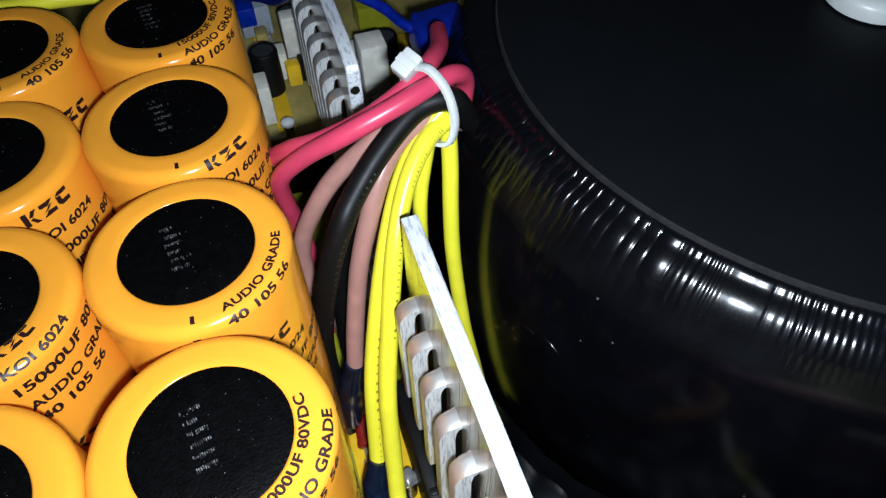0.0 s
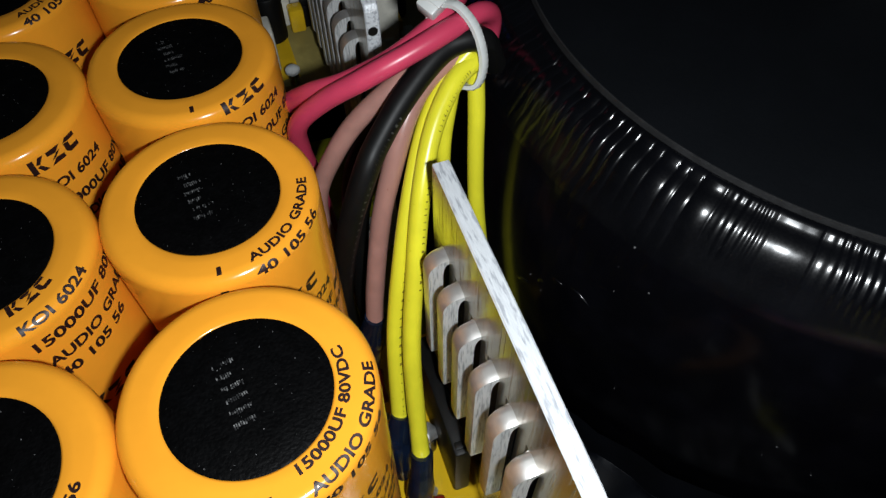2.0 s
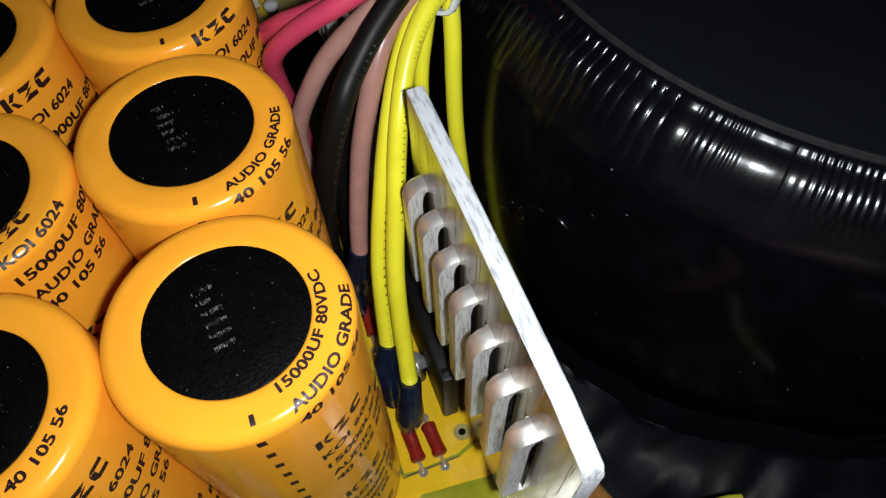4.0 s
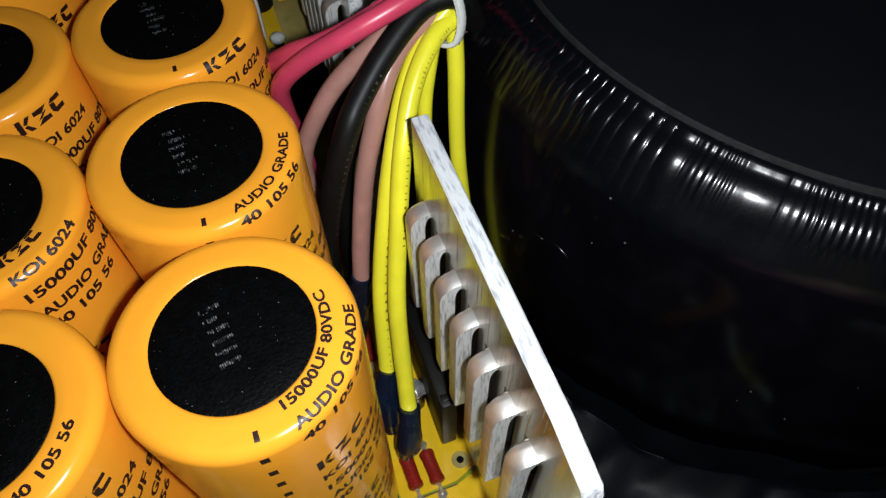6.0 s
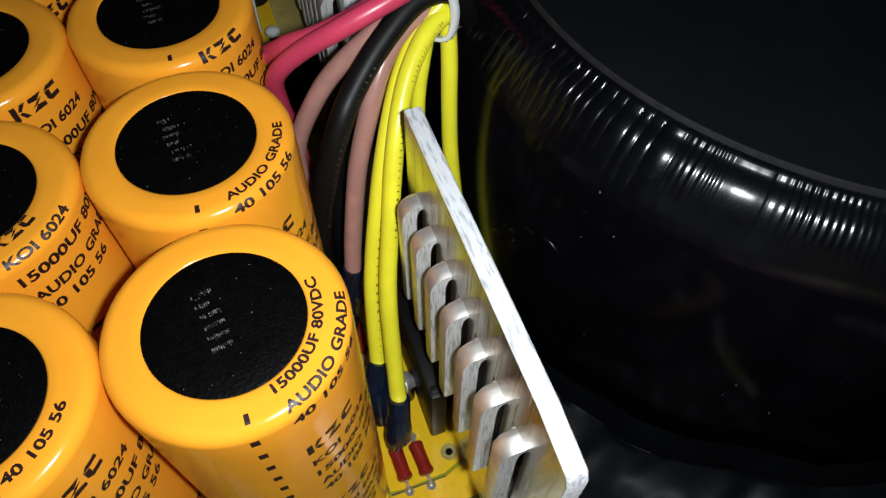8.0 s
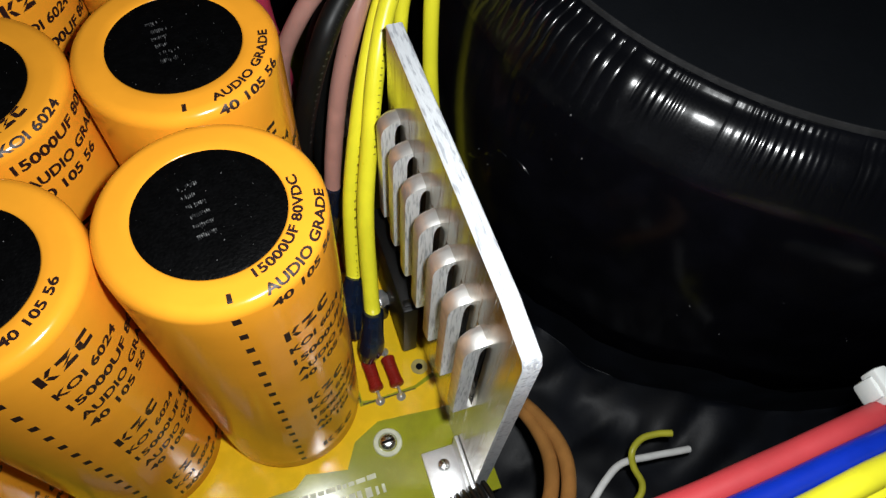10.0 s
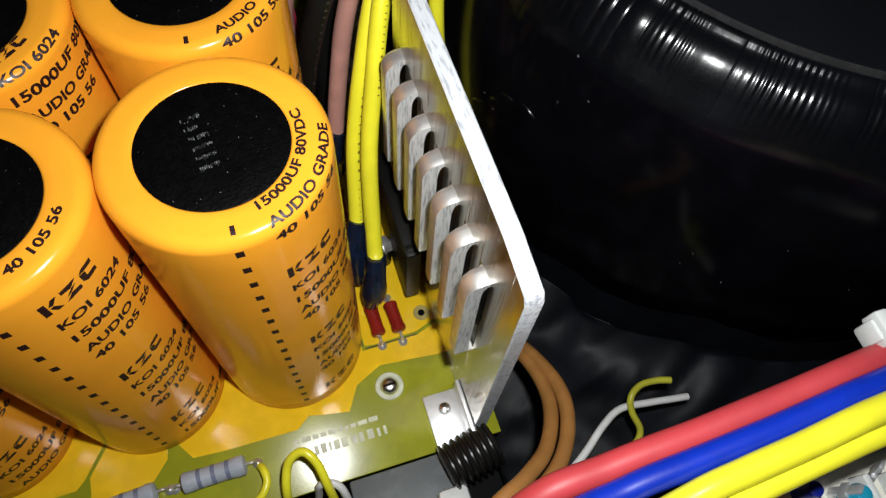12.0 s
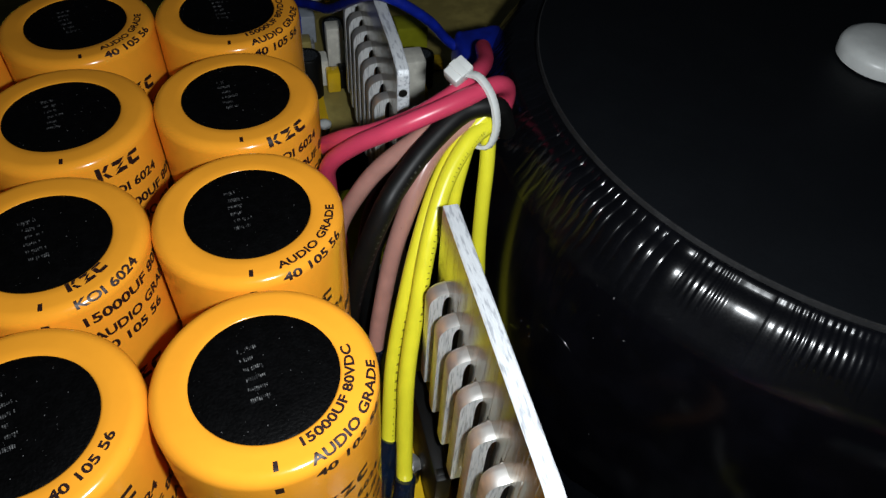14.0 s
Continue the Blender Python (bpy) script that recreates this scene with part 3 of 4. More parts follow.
part("film_wrap", wrap_mesh(), FILM, toroid, "glossy black film in overlapping puckered strips")
part("top_pad", lathe([(0, 99.6), (60, 100.2), (82.5, 100.35), (82.85, 100.3)], 200), PAD, toroid, "flat dull black insulating disc")
part("pad_edge", lathe([(82.85, 100.30), (82.95, 100.34), (83.15, 100.28), (83.3, 99.4), (83.3, 98.9)], 200), PAD_EDGE, toroid, "thin greyish cut edge")
part("centre_cap", lathe([(0, 105.4), (5, 105.3), (8.6, 104.9), (10.4, 104.0), (11.0, 102.8), (10.8, 100.2)], 64, at=(4.2, 4.4, 0)), NYLON, toroid, "round white plastic cap")

bm = bmesh.new()
g = random.Random(21)
for ang, z in [(206.8, 87.0)] + [(g.uniform(196, 262), g.uniform(45, 90)) for i in range(16)]:
    rr, q = side_radius(z) + 0.2, g.choice((0.06, 0.09, 0.13)) if z != 87.0 else 0.16
    x, y = rr * math.cos(radians(ang)), rr * math.sin(radians(ang))
    box(x - q, x + q, y - q, y + q, z - q, z + q, 0, bm)
tagged(part("dust", bm, DUST_GLINT, toroid, "a few pale dust specks", False), kind="stuff")



def film_fold(points):
    """A small loose fold of the film: (angle, height) along its ridge."""
    line = [(side_radius(z) * math.cos(radians(a)), side_radius(z) * math.sin(radians(a)), z) for a, z in points]
    part("film_fold", tube(line, 0.34, 10, 6, taper=lambda t: 0.2 + math.sin(math.pi * t) ** 0.7, wobble=0.6), FILM, toroid, "small loose fold of black film")


film_fold([(193.9, 55.6), (195.2, 57.4), (196.6, 58.9)])
film_fold([(197.3, 61.8), (198.0, 63.0), (198.6, 63.4)])
film_fold([(199.2, 66.6), (200.2, 67.2), (201.2, 67.0)])
film_fold([(202.2, 68.8), (203.4, 68.6), (205.2, 67.4)])

# ---- crumpled sheet by the transformer's foot ----


def crumple(a0, a1, d0, d1, z, amp, n=110, m=64):
    """A sheet on the floor round part of the transformer; its inner edge is turned up against the film."""
    bm = bmesh.new()
    rows = []
    for i in range(n + 1):
        row = []
        ang = radians(a0 + (a1 - a0) * i / n)
        for j in range(m + 1):
            d = d0 + (d1 - d0) * j / m
            r = 100.6 + max(d, 0.0)
            x, y = TX + r * math.cos(ang), TY + r * math.sin(ang)
            v = Vector((x * 0.055, y * 0.055, 3.3 + 0.03 * min(d, 0.0)))
            h = 0.5 + 0.8 * noise.noise(v * 0.6) + 0.45 * abs(noise.noise(Vector((v.x * 0.5 + v.y * 0.4, v.y * 1.5 - v.x * 0.6, 2.0)))) + 0.05 * noise.noise(v * 3.0)
            up = -0.9 * min(d, 0.0) + 7.0 * max(0.0, 1 - abs(d) / 14.0) ** 2
            if d < 0:
                lean = 0.7 * abs(noise.noise(v * 1.6))
                x, y = x + lean * math.cos(ang), y + lean * math.sin(ang)
            x = max(x, 40.5)
            row.append(bm.verts.new((x * MM, y * MM, (z + amp * h + up) * MM)))
        rows.append(row)
    for i in range(n):
        for j in range(m):
            quad = (rows[i][j], rows[i + 1][j], rows[i + 1][j + 1], rows[i][j + 1])
            if max(v.co.x for v in quad) > 0.0406:
                bm.faces.new(quad)
    bmesh.ops.delete(bm, geom=[v for v in bm.verts if not v.link_faces], context="VERTS")
    bmesh.ops.recalc_face_normals(bm, faces=bm.faces)
    return bm


whole("plastic_sheet", crumple(196, 284, -26, 58, 0.8, 8.0), SHEET, "crumpled dark grey plastic sheet on the chassis floor", "plastic sheet", angle=180)

# ---- wires ----
PRINT_SIDE = (95, -45, 150)


def wire(points, mat, label, radius=2.05, shrink=None, prints=(), group="", print_mat=None, sides=16, category="wire"):
    w = thing("wire", label, category, (0, 0, 0), 0, group)
    part("insulation", tube(points, radius, sides, 10, wobble=0.03), mat, w)
    line = smooth_line(points, 60)
    if shrink:
        part("heat_shrink", tube(shrink, 1.0, 16, 8, taper=lambda t: (radius + 0.35 + 0.75 * min(1, 2 * t)) * (1 - 0.04 * math.sin(9 * t)) * (1.0 - 0.35 * max(0, t - 0.75) / 0.25), wobble=0.12), SHRINK, w, "wrinkled dark heat-shrink sleeve")
    for u0, u1 in prints:
        part("print_bar", bar_strip(line, radius, PRINT_SIDE, u0, u1, 0.6), print_mat or WIRE_INK, w, "small unreadable print", False)
    return w


def dashes(a, b, n, seed=1):
    g = random.Random(seed)
    out = []
    for k in range(n):
        u = a + (b - a) * k / n
        out.append((u, u + (b - a) / n * g.uniform(0.12, 0.3)))
    return out


BUNDLE = "tied wire bundle"
wire([(51.1, 67.5, 100.5), (45.7, 64.6, 99.0), (39.8, 59.2, 94.0), (34.9, 52.0, 86.0), (30.9, 44.5, 74.0), (26.7, 35.6, 58.1), (24.2, 25.1, 40.0), (23.5, 21.1, 36.1)], YELLOW, "thick bright yellow wire rising from a heat-shrunk joint", 1.9,
     [(23.8, 21.8, 37.6), (22.8, 19.4, 32.0), (21.9, 18.1, 26.7), (20.6, 17.2, 22.1)], prints=dashes(0.08, 0.30, 16, 2) + dashes(0.40, 0.62, 16, 3), group=BUNDLE)
wire([(50.0, 68.3, 102.0), (45.0, 66.5, 98.4), (39.0, 61.4, 93.0), (33.6, 54.3, 84.6), (28.9, 47.5, 73.0), (24.5, 40.2, 58.1), (21.9, 31.7, 43.0), (21.2, 28.7, 40.3)], YELLOW, "thick bright yellow wire rising from a heat-shrunk joint", 1.75,
     [(21.8, 30.0, 41.7), (19.9, 27.2, 36.6), (19.4, 24.8, 30.4), (19.3, 23.2, 24.3)], prints=dashes(0.45, 0.9, 26, 4), group=BUNDLE)
wire([(50.8, 68.5, 101.5), (50.9, 67.2, 97.5), (50.3, 64.4, 91.0), (49.3, 61.4, 82.1), (48.7, 58.7, 72.0), (48.9, 56.1, 61.1), (49.6, 52.9, 48.1), (51.0, 48.6, 35.1), (53.3, 41.4, 14.1)], YELLOW, "bright yellow wire hanging between heat sink and transformer", 1.7, group=BUNDLE)
wire([(49.2, 70.7, 100.0), (47.4, 69.9, 93.0), (44.4, 66.3, 84.1), (43.1, 63.7, 75.1), (42.7, 60.6, 62.1), (42.4, 54.4, 44.1), (42.1, 46.3, 28.0), (42.4, 40.2, 14.1)], YELLOW, "bright yellow wire hanging behind the heat sink plate", 1.6, group=BUNDLE)
wire([(57.0, 78.0, 92.0), (52.4, 73.4, 101.5), (41.1, 69.8, 100.0), (29.0, 69.5, 91.6), (22.3, 70.2, 82.0), (17.6, 70.9, 70.0), (17.6, 70.6, 55.0), (21.7, 69.8, 40.0), (23.0, 68.6, 18.0)], SALMON, "dull salmon pink wire bowing out of the bundle", 2.0, prints=(), group=BUNDLE)
wire([(56.0, 74.9, 92.0), (50.1, 69.8, 100.5), (42.2, 67.1, 99.6), (36.4, 62.9, 96.0), (31.7, 58.7, 88.0), (27.4, 55.6, 76.0), (23.7, 52.2, 58.0), (22.2, 49.5, 49.4)], SALMON, "dull salmon pink wire with a dark heat-shrunk end", 2.0,
     [(22.5, 49.7, 51.3), (21.0, 50.3, 43.5), (19.8, 50.8, 35.2), (18.5, 49.7, 22.6)], group=BUNDLE)
wire([(57.0, 72.4, 94.0), (52.3, 68.6, 103.8), (45.0, 68.0, 104.0), (36.6, 64.0, 99.6), (29.5, 59.5, 94.0), (25.7, 56.6, 89.6), (21.6, 54.8, 80.0), (18.4, 54.7, 66.0), (16.5, 53.8, 50.1), (17.3, 50.9, 18.1)], BLACKW, "glossy black wire with faint pale print", 2.35,
     prints=dashes(0.38, 0.80, 26, 6), print_mat=DIM_INK, group=BUNDLE)
wire([(57.4, 78.6, 90.0), (57.6, 76.5, 101.0), (53.8, 72.6, 106.5), (47.2, 69.1, 107.4), (38.0, 66.9, 105.6), (29.5, 67.2, 102.1), (22.2, 69.7, 97.0), (17.0, 72.9, 89.7), (16.8, 76.5, 79.2), (18.5, 80.5, 62.1), (20.9, 82.1, 18.1)], CRIMSON, "thick pink-red wire arching over the bundle", 1.95, group=BUNDLE)
wire([(59.4, 100.3, 97.3), (55.9, 88.2, 102.0), (51.1, 78.9, 105.6), (45.9, 73.4, 105.9), (35.8, 70.8, 102.1), (27.1, 72.1, 98.2), (20.1, 76.8, 93.2), (15.7, 83.9, 83.5), (15.4, 89.2, 61.5), (18.1, 89.1, 18.1)], CRIMSON, "thick pink-red wire arching over the bundle", 1.95, group=BUNDLE)

# Two assumed wires, added so that the gap behind the bundle stays dark.
wire([(52, 74, 92), (40, 69, 91), (30, 66, 84), (24.4, 64, 68), (22.6, 62, 45), (22.5, 60, 18)], BLACKW, "assumed black wire added to darken the gap in the bundle", 2.2, group=BUNDLE)
wire([(53, 79, 88), (40, 75, 88), (28.5, 72.5, 80), (24.5, 73, 62), (24, 74, 40), (24, 75, 18)], BLACKW, "assumed black wire added to darken the gap in the bundle", 2.2, group=BUNDLE)

# cable tie round the bundle
tie = thing("cable_tie", "white nylon cable tie drawn round the wire bundle", "cable tie")
head = box(-2.6, 2.6, -2.0, 2.0, -1.8, 1.8, 0.5)
box(-0.9, 0.9, -2.05, 2.05, 1.2, 2.0, 0.2, head)
bmesh.ops.transform(head, matrix=pose(0.0452, 0.0742, 0.1096, 20, -25, 25), verts=head.verts)
part("tie_head", head, NYLON, tie)
strap = smooth_line([(46.5, 73.0, 110.0), (48.4, 70.4, 110.6), (50.4, 67.8, 108.2), (51.4, 65.8, 104.4), (51.4, 64.6, 100.4), (50.0, 64.5, 96.8), (47.2, 67.5, 95.8), (45, 71, 98), (44.0, 73.6, 104), (44.4, 74.2, 108)], 8)
bm = bmesh.new()
rows = []
for i, q in enumerate(strap):
    along = (strap[min(i + 1, len(strap) - 1)] - strap[max(i - 1, 0)]).normalized()
    out = (q - Vector((48.5, 70.0, 102.5)))
    out = (out - along * out.dot(along)).normalized()
    side = along.cross(out)
    tooth = 0.18 if i % 2 else 0.0
    rows.append([bm.verts.new((q + side * s * 0.9 + out * h) * MM) for s, h in ((-1, -0.45), (-1, 0.3), (-0.6, 0.42 + tooth), (0.6, 0.42 + tooth), (1, 0.3), (1, -0.45))])
for a, b in zip(rows, rows[1:]):
    for k in range(6):
        bm.faces.new((a[k], a[(k + 1) % 6], b[(k + 1) % 6], b[k]))
bmesh.ops.recalc_face_normals(bm, faces=bm.faces)
part("tie_strap", bm, NYLON, tie, "toothed strap", angle=50)

# wires at the near side of the chassis
LOOM = "coloured wires crossing the chassis"
wire([(112, -39, 74), (98, -39.4, 84), (83.5, -40.2, 88.0), (68.9, -41.1, 87.0), (55.0, -41.8, 86.0), (41.9, -42.2, 85.0), (28, -43.5, 82), (10, -52, 60)], CORAL, "thick coral red wire crossing in front of the transformer", 2.15, group=LOOM)
wire([(112, -42.5, 76), (96, -43, 87), (81.5, -43.7, 90.0), (65.6, -44.8, 89.0), (52.3, -45.4, 88.0), (41.9, -45.9, 87.0), (28, -48, 84), (10, -57, 60)], BLUE, "thick blue wire crossing in front of the transformer", 2.0, group=LOOM)
wire([(112, -46, 78), (92, -46.5, 90), (77.8, -47.1, 92.0), (67.0, -48.1, 91.0), (58.3, -48.7, 90.0), (50.5, -49.4, 89.0), (38, -52, 84), (20, -60, 60)], YELLOW, "thick bright yellow wire crossing in front of the transformer", 2.0, group=LOOM)
wire([(112, -50, 76), (92, -49.5, 87.5), (77.5, -49.9, 89.4), (66.8, -50.7, 88.4), (58.1, -51.5, 87.4), (48, -53, 86), (34, -57, 80), (18, -64, 60)], YELLOW, "thick bright yellow wire crossing in front of the transformer", 1.9, group=LOOM)
wire([(44.5, 8, 8), (46.6, 0, 22), (48.6, -6.5, 31.0), (49.6, -15.6, 38.0), (48.0, -24.5, 44.0), (42.8, -32.5, 50.0), (35.5, -37.2, 56.0), (27, -41, 58), (10, -50, 50)], BROWN, "brown wire looping out from under the heat sink", 1.55, group="pair of brown wires")
wire([(46.5, 6, 8), (49.0, -2, 24), (50.6, -9.2, 34.0), (52.0, -19.9, 41.4), (49.8, -28.2, 46.4), (44.0, -35.9, 51.2), (35.0, -41.2, 55.0), (24, -45, 55), (8, -54, 46)], BROWN, "brown wire looping out from under the heat sink", 1.55, group="pair of brown wires")
wire([(86.8, -28.0, 22.0), (82, -27.6, 23.4), (75.8, -27.0, 25.0), (67.7, -26.8, 28.0), (61.7, -29.4, 30.0), (55.2, -33.7, 31.5), (48, -38.0, 31.0), (36, -46, 22)], WHITEW, "thin white wire with a cut end", 0.85, sides=12)
wire([(80.9, -24.5, 30.4), (77.6, -23.6, 30.4), (73.6, -23.5, 30.2), (70.4, -25.4, 30.0), (70.0, -28.3, 28.0), (70.9, -32.2, 26.0), (69.0, -34.7, 24.0), (64.5, -36, 21.0), (56, -38, 14)], OLIVEW, "thin olive yellow wire with a cut end", 0.8, sides=12)

# white tie head on the loom, by the red wire
t2 = thing("cable_tie", "white nylon tie drawn round the coral red wire", "cable tie")
head = box(86.2, 89.8, -38.2, -34.6, 86.0, 91.0, 0.7)
box(86.8, 89.2, -39.2, -33.9, 88.2, 92.0, 0.5, head)
part("tie_head", head, NYLON, t2)
part("tie_strap", tube([(90.6 + 1.2 * k / 16, -40.0 + 2.9 * math.sin(TAU * k / 16), 87.2 + 2.9 * math.cos(TAU * k / 16)) for k in range(17)], 0.75, 8, 3), NYLON, t2, "narrow strap")

# ---- small parts on the board ----


def resistor(a, b, rad, body_mat, label, bands=0, group=""):
    a, b = Vector(a), Vector(b)
    d = (b - a).normalized()
    r = thing("resistor", label, "resistor", (0, 0, 0), 0, group)
    L = (b - a).length
    prof = [(0, 0), (rad * 0.75, 0.15), (rad, 0.5), (rad * 1.04, L * 0.14), (rad * 0.95, L * 0.24), (rad * 0.93, L * 0.76), (rad * 1.04, L * 0.86), (rad, L - 0.5), (rad * 0.75, L - 0.15), (0, L)]
    m = Matrix.Translation(a * MM) @ d.to_track_quat("Z", "Y").to_matrix().to_4x4()
    bm = lathe(prof, 24)
    bmesh.ops.transform(bm, matrix=m, verts=bm.verts)
    part("body", bm, body_mat, r)
    for k in range(bands):
        h = L * (0.28 + 0.44 * k / max(1, bands - 1))
        bm = lathe([(rad * 0.93, h - 0.5), (rad * 0.97, h - 0.45), (rad * 0.97, h + 0.45), (rad * 0.93, h + 0.5)], 24)
        bmesh.ops.transform(bm, matrix=m, verts=bm.verts)
        part("colour_band", bm, BAND, r)
    for end, sgn in ((a, -1), (b, 1)):
        q = end + d * sgn * 1.6
        part("lead", tube([end, q, (q.x + d.x * sgn * 0.5, q.y + d.y * sgn * 0.5, BT + 0.1)], 0.35, 8, 4), SOLDER, r)
        part("solder_joint", lathe([(0, BT + 0.9), (0.5, BT + 0.75), (0.9, BT + 0.3), (1.2, BT + 0.05)], 16, at=(q.x + d.x * sgn * 0.5, q.y + d.y * sgn * 0.5, 0)), SOLDER, r)
    return r


resistor((20.4, 18.0, 18.7), (20.6, 9.4, 18.7), 1.75, RESRED, "small dark red resistor lying on the yellow copper", group="red resistors")
resistor((25.3, 17.4, 18.7), (25.8, 9.0, 18.7), 1.75, RESRED, "small dark red resistor lying on the yellow copper", group="red resistors")
resistor((20.6, 52.0, 21.4), (19.8, 43.0, 20.4), 1.8, RESRED, "small dark red resistor between the orange capacitors and the wires", group="red resistors")
resistor((-31.0, -11.7, 19.4), (-16.6, -11.6, 19.4), 2.3, RESGREY, "grey-blue banded power resistor at the board's edge", 3, "grey resistors")
resistor((-50.5, -12.2, 19.4), (-36.4, -11.6, 19.4), 2.3, RESGREY, "grey-blue banded power resistor at the board's edge", 3, "grey resistors")

scr = thing("screw", "round steel screw in a pale ring on the board", "screw", (19.5, -3.1, 0))
part("ring", lathe([(2.2, BT + 0.05), (2.3, BT + 0.35), (3.3, BT + 0.35), (3.5, BT + 0.05)], 40), SILK, scr, "pale ring")
hd = lathe([(2.0, BT + 0.1), (2.0, BT + 0.7), (1.6, BT + 1.2), (0.9, BT + 1.45), (0, BT + 1.5)], 32)
part("head", hd, STEEL, scr)
part("slot", box(-1.5, 1.5, -0.25, 0.25, BT + 1.3, BT + 1.56, 0.05), STEEL_DARK, scr)

for at in ((27.6, 30.2, 25.0), (24.6, 31.4, 23.0)):
    sj = thing("solder_terminal", "bright solder blob on a small upright terminal", "terminal", (at[0], at[1], 0))
    part("post", lathe([(2.0, BT), (1.9, at[2] - 1.4), (1.2, at[2] - 0.9)], 18), RUBBER, sj, "black plastic post")
    blob = lathe([(1.0, at[2] - 1.5), (2.0, at[2] - 0.9), (2.1, at[2] + 0.1), (1.5, at[2] + 0.9), (0.7, at[2] + 1.5), (0, at[2] + 1.6)], 20)
    for v in blob.verts:
        v.co += Vector((noise.noise(v.co * 500), noise.noise(v.co * 520 + Vector((3, 0, 0))), 0.6 * noise.noise(v.co * 480 + Vector((0, 5, 0))))) * 0.0012
    part("blob", blob, SOLDER, sj, "shiny lumpy solder blob")

# Assumed black part, which also stands for the wires' shadow in this gap.
gap_part = thing("bridge_rectifier", "assumed black part darkening the shaded gap below the heat sink louvres", "rectifier")
rb = box(29.6, 33.4, 17.0, 46.0, BT + 2.2, 43.0, 0.7)
box(30.2, 32.8, 18.2, 20.0, 42.6, 43.3, 0.3, rb)
part("body", rb, BLACKW, gap_part)
for k in range(4):
    part("lead", tube([(31.4, 21 + 7 * k, BT - 0.2), (31.4, 21 + 7 * k, BT + 1.2), (31.4, 21 + 7 * k, BT + 2.6)], 0.5, 8, 3), SOLDER, gap_part)

# yellow loop, white wire, grey sheath and black ribbed grommet at the near edge
wire([(-9.6, -25, 8), (-9.0, -21.7, 22.0), (-7.0, -16.2, 27.0), (-3.4, -14.8, 29.0), (-0.9, -17.8, 28.0), (0.2, -23.2, 24.0), (1, -28, 12)], YELLOW, "short thin yellow wire loop at the board's edge", 1.0, sides=12)
wire([(-13.8, -12.8, 18.6), (-13.0, -14.4, 20.4), (-12.8, -17.0, 20.4), (-14.6, -19.6, 20), (-19, -22, 18), (-24, -26, 8)], YELLOW, "short thin yellow wire from a solder joint", 0.9, sides=12)
wire([(-3.0, -22.5, 14.0), (-1.6, -21.6, 22.0), (1.6, -22.4, 23.0), (3.2, -25, 20), (3.6, -30, 6)], WHITEW, "thin white wire at the board's edge", 0.9, sides=12)
hs = thing("grey_housing", "dark grey plastic housing against the board's near edge", "housing")
part("case", box(4.4, 28.5, -44, -22.2, 2, 18.6, 0.7), GREYP, hs)
wire([(-34, -27, 6), (-24, -26, 11), (-12, -25.4, 13.0), (0, -26, 12), (3.6, -27, 11)], RUBBER, "dark cable along the board's near edge", 2.6, category="cable")
gr = []
for k in range(8):
    gr += [(4.5, k * 1.6), (5.3, k * 1.6 + 0.25), (5.5, k * 1.6 + 0.6), (5.3, k * 1.6 + 1.0), (4.5, k * 1.6 + 1.25)]
bm = lathe([(0, -0.2), (3.6, -0.2), *gr, (0, 12.8)], 32)
bmesh.ops.transform(bm, matrix=Matrix.Translation((0.0262, -0.0268, 0.0225)) @ Vector((0.95, 0.18, 0.10)).to_track_quat("Z", "Y").to_matrix().to_4x4(), verts=bm.verts)
whole("cable_gland", bm, RUBBER, "black ribbed rubber cable sleeve beside the bracket", "cable sleeve", angle=25)
whole("connector", box(22.5, 29.5, -38, -30.8, 18.7, 23.5, 1.2), NYLON, "small white plastic connector at the board's edge", "connector")

# white terminal clutter beyond the coloured wires
cl = thing("terminal_block", "white plastic terminal block with metal screws and a cyan cap", "terminal block")
body = box(78, 112, -68, -52.5, 30, 60, 1.2, None, 3)
bmesh.ops.subdivide_edges(body, edges=body.edges, cuts=3, use_grid_fill=True)
for v in body.verts:
    v.co += Vector((noise.noise(v.co * 230), noise.noise(v.co * 210 + Vector((4, 0, 0))), noise.noise(v.co * 190 + Vector((0, 7, 0))))) * 0.0012
part("body", body, CREAM, cl, "creased white plastic body")
for x, y, lean in ((85.2, -56.0, 1.4), (92.8, -56.4, -1.0), (97.5, -59.5, 1.2)):
    prong = box(-0.9, 0.9, -0.4, 0.4, 0, 7.0, 0.25)
    box(-1.5, 1.5, -0.5, 0.5, 2.6, 4.4, 0.2, prong)
    bmesh.ops.transform(prong, matrix=pose(x * MM, y * MM, 0.0598, 12 * lean, 10, 35), verts=prong.verts)
    part("prong", prong, BRACKET, cl, "bent bright metal prong")
for x, y0 in ((82.6, -57.5), (90.2, -55.0), (95.4, -56.0)):
    part("divider", box(x - 0.7, x + 0.7, -68, y0, 59.0, 65, 0.5), NYLON, cl, "upright white rib")
part("cap", lathe([(0, 66), (1.4, 65.6), (1.9, 64.4), (1.9, 59)], 24, at=(87.8, -57.8, 0)), CYAN, cl, "cyan plastic cap")
part("sleeve", lathe([(0, 66), (1.3, 65.6), (1.5, 64), (1.5, 56)], 18, at=(80.2, -54.6, 0)), NAVY, cl, "navy sleeve")

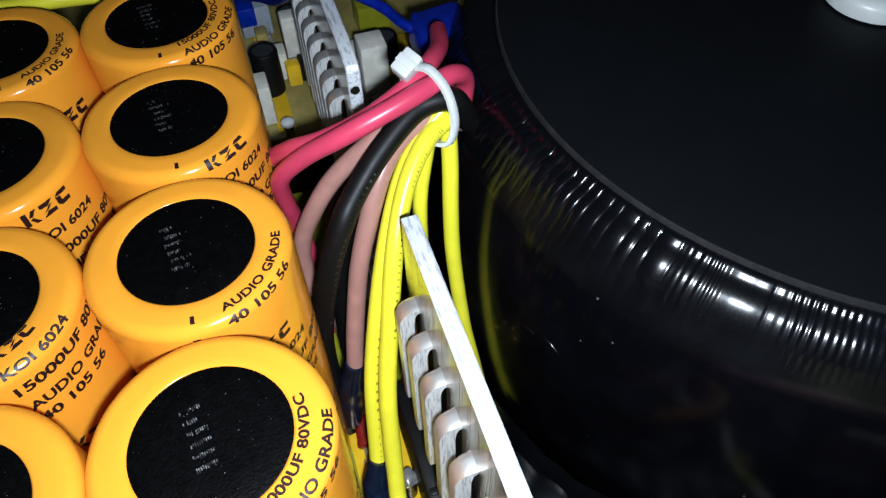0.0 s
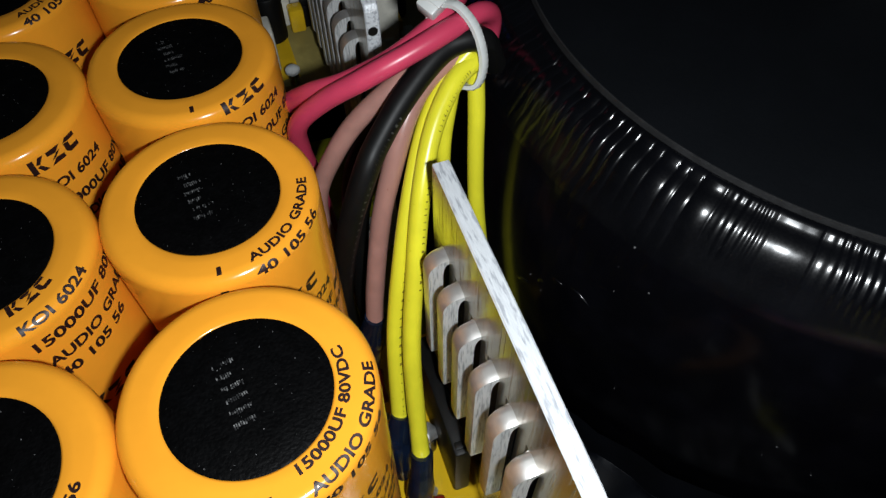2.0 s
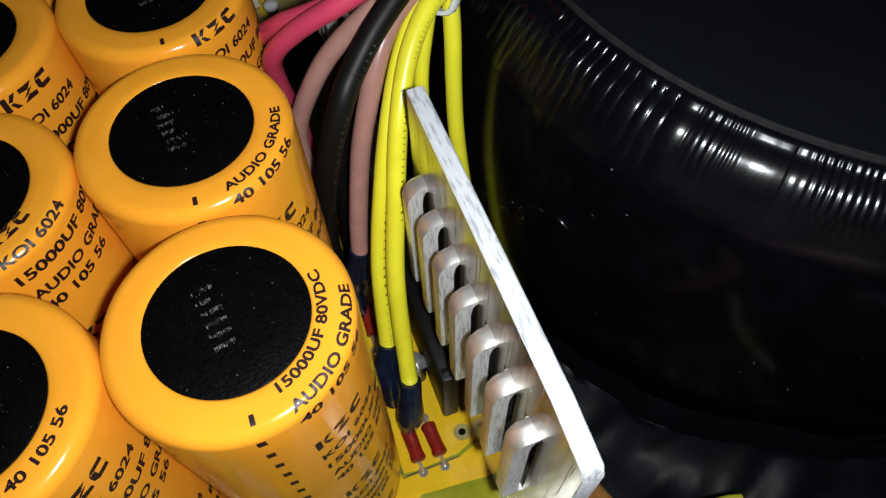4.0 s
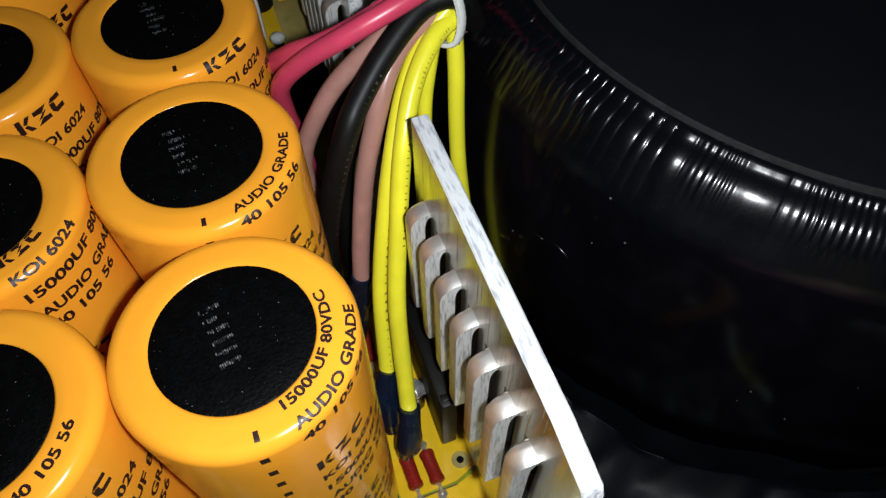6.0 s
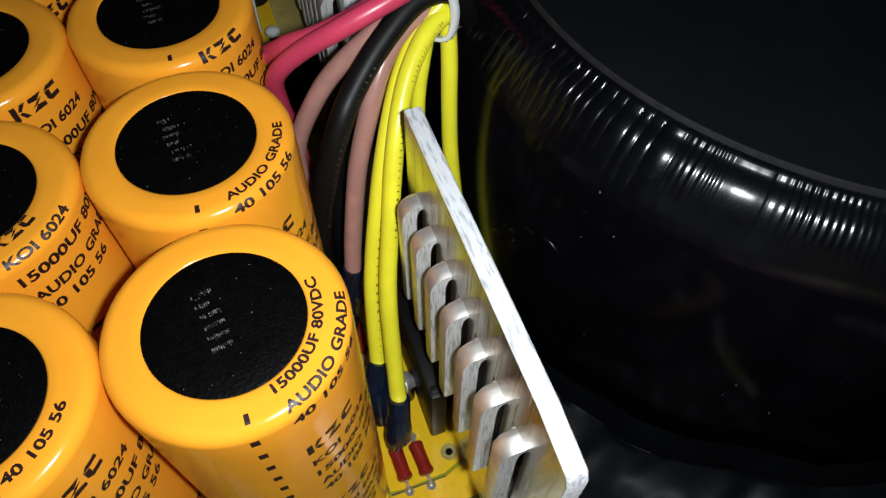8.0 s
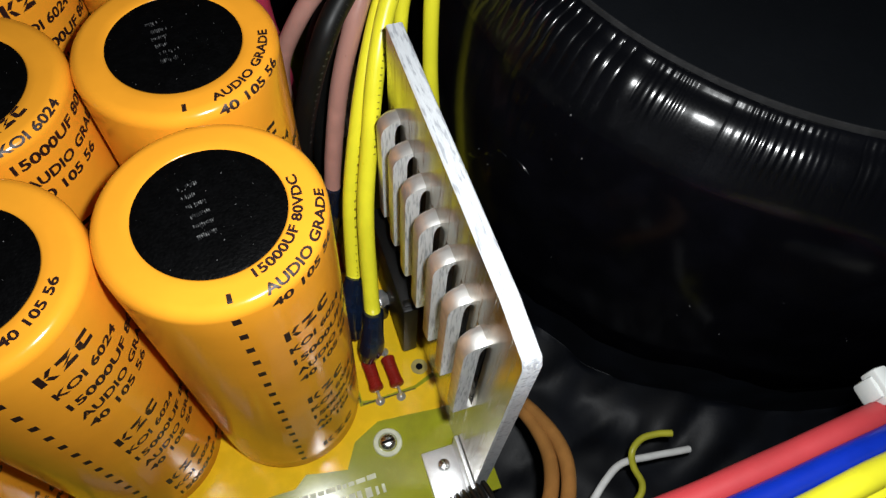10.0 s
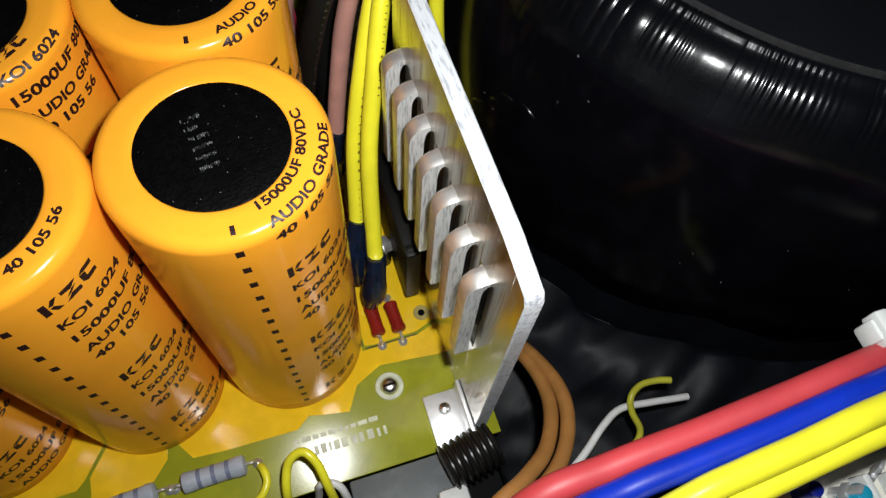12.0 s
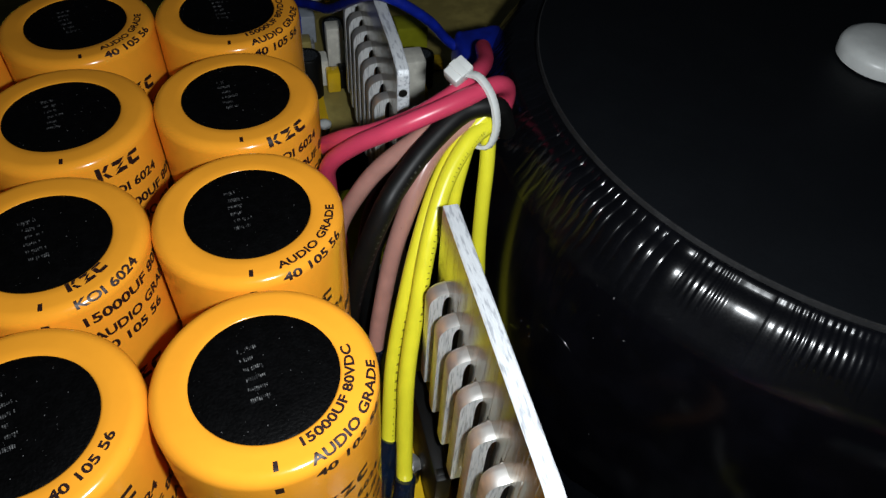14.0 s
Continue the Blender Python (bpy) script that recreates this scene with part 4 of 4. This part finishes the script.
# ---- far circuit board behind the bundle ----
fb2 = thing("circuit_board", "tan and olive circuit board crowded with parts behind the bundle", "circuit board")
FB = 40.0
part("laminate", box(-110, 42, 142, 255, FB - 1.6, FB, 0.15), TAN, fb2)
bm = bmesh.new()
outline = [(43.5, 120), (43.5, 255), (150, 255), (150, 170), (112, 162), (92, 149), (77, 134), (66, 120)]
lower = [bm.verts.new((x * MM, y * MM, (FB - 1.6) * MM)) for x, y in outline]
upper = [bm.verts.new((x * MM, y * MM, FB * MM)) for x, y in outline]
bm.faces.new(lower)
bm.faces.new(upper)
for k in range(len(outline)):
    bm.faces.new((lower[k - 1], lower[k], upper[k], upper[k - 1]))
bmesh.ops.recalc_face_normals(bm, faces=bm.faces)
part("laminate", bm, TAN, fb2, "tan laminate cut round the transformer", False)
part("strip", box(19.5, 25, 145, 250, FB, FB + 0.1, 0), COPPER, fb2, "yellow copper strip")
for x, y in ((-60, 150), (38, 146), (38, 240), (48, 126), (48, 245), (120, 245)):
    part("post", lathe([(2.0, 0), (2.0, FB - 1.6)], 14, at=(x, y, 0)), STEEL, fb2)


def box_part(x, y, w, d, h, mat, name, label, cat, base=FB):
    t = thing(name, label, cat, (x, y, 0))
    part("body", box(-w / 2, w / 2, -d / 2, d / 2, base + 0.5, base + h, min(0.8, w / 6)), mat, t)
    for sx in (-1, 1):
        part("lead", tube([(sx * w * 0.3, 0, base - 0.3), (sx * w * 0.3, 0, base + 0.4), (sx * w * 0.3, 0, base + 1.2)], 0.3, 8, 3), SOLDER, t)
    return t


def can(x, y, r, h, mat, label):
    t = thing("small_capacitor", label, "capacitor", (x, y, 0), 0, "small capacitors on the far board")
    part("sleeve", lathe([(0, FB), (r, FB), (r, FB + h - 0.8), (r - 0.3, FB + h - 0.2), (r - 0.8, FB + h), (r - 1.1, FB + h - 0.15)], 32), mat, t)
    part("top", lathe([(r - 1.0, FB + h - 0.3), (0, FB + h - 0.2)], 32), STEEL, t)
    return t


can(21.0, 167, 4.6, 16, BLACKW, "black can capacitor on the far board")
can(61, 166, 4.2, 13, BLACKW, "black can capacitor on the far board")
can(33, 190, 4, 14, BLACKW, "black can capacitor on the far board")
box_part(15.6, 153, 9, 9, 15, CREAM, "film_capacitor", "cream block capacitor beside a screw on the far board", "capacitor")
box_part(25.8, 173, 5, 7, 11, CREAM, "relay", "pale upright plastic part on the far board", "plastic part")
box_part(32.0, 181, 6, 6, 18, CREAM, "film_capacitor", "cream block film capacitor on the far board", "capacitor")
box_part(21.8, 202, 11, 9, 12, RESGREY, "film_capacitor", "blue-grey wrapped film capacitor on the far board", "capacitor")
part("wrap", box(-5.6, 0.5, -4.6, 4.6, FB + 5, FB + 12.1, 0.5), BLUE, bpy.data.objects["film_capacitor.002"], "blue wrap")
box_part(52.6, 148, 8.5, 9, 25, CREAM, "film_capacitor", "cream block film capacitor behind the heat sink", "capacitor")
box_part(62.5, 192, 12, 10, 10, PCB, "relay", "olive plastic part on the far board", "plastic part")
box_part(49.3, 170, 7, 6, 9, CREAM, "relay", "pale plastic part on the far board", "plastic part")
box_part(67, 175, 8, 6, 4, COPPER, "film_capacitor", "low orange film capacitor on the far board", "capacitor")
box_part(72, 153, 6, 6, 16, CREAM, "film_capacitor", "small cream film capacitor on the far board", "capacitor")
st = thing("screw", "bright round screw head on a far post", "screw", (22.8, 143, 0))
part("post", lathe([(1.6, FB), (1.6, 44)], 18), STEEL, st)
part("head", lathe([(1.6, 44), (2.2, 44.3), (2.2, 45.2), (1.5, 46), (0, 46.3)], 24), NYLON, st, "pale round head")
for i in range(34):
    g = random.Random(100 + i)
    x, y = (g.uniform(20, 36), g.uniform(150, 240)) if i < 12 else (g.uniform(46, 62), g.uniform(124, 175))
    h = g.uniform(2, 9)
    box_part(x, y, g.uniform(2, 5), g.uniform(3, 7), h, g.choice((CREAM, CREAM, SOLDER, TAN, BLACKW, COPPER, SILK)), "small_component", "small component soldered on the far board", "component")
wire([(-8, 205, 60), (4, 190, 64), (13.0, 179.4, 70), (23.2, 160.3, 78), (27.6, 146.7, 84), (33.5, 118, 103.5), (40, 116, 103), (50, 118, 95), (57.0, 121.0, 86), (64, 119, 82)], NAVY, "blue wire running to a taped joint", 1.35)
bl = bmesh.new()
box(58, 73, 108, 124, 78, 89, 3.0, bl, 4)
for v in bl.verts:
    v.co += Vector((noise.noise(v.co * 160), noise.noise(v.co * 150 + Vector((3, 0, 0))), noise.noise(v.co * 170 + Vector((0, 5, 0))))) * 0.0016
whole("taped_joint", bl, NAVY, "lumpy wire joint wrapped in dark blue tape", "taped joint")
wire([(-110, 158, 92), (-60, 152, 96), (-38, 148, 95), (-24, 147, 95), (-8, 150, 92), (6, 160, 84)], YELLOW, "yellow wire behind the capacitors", 2.0)
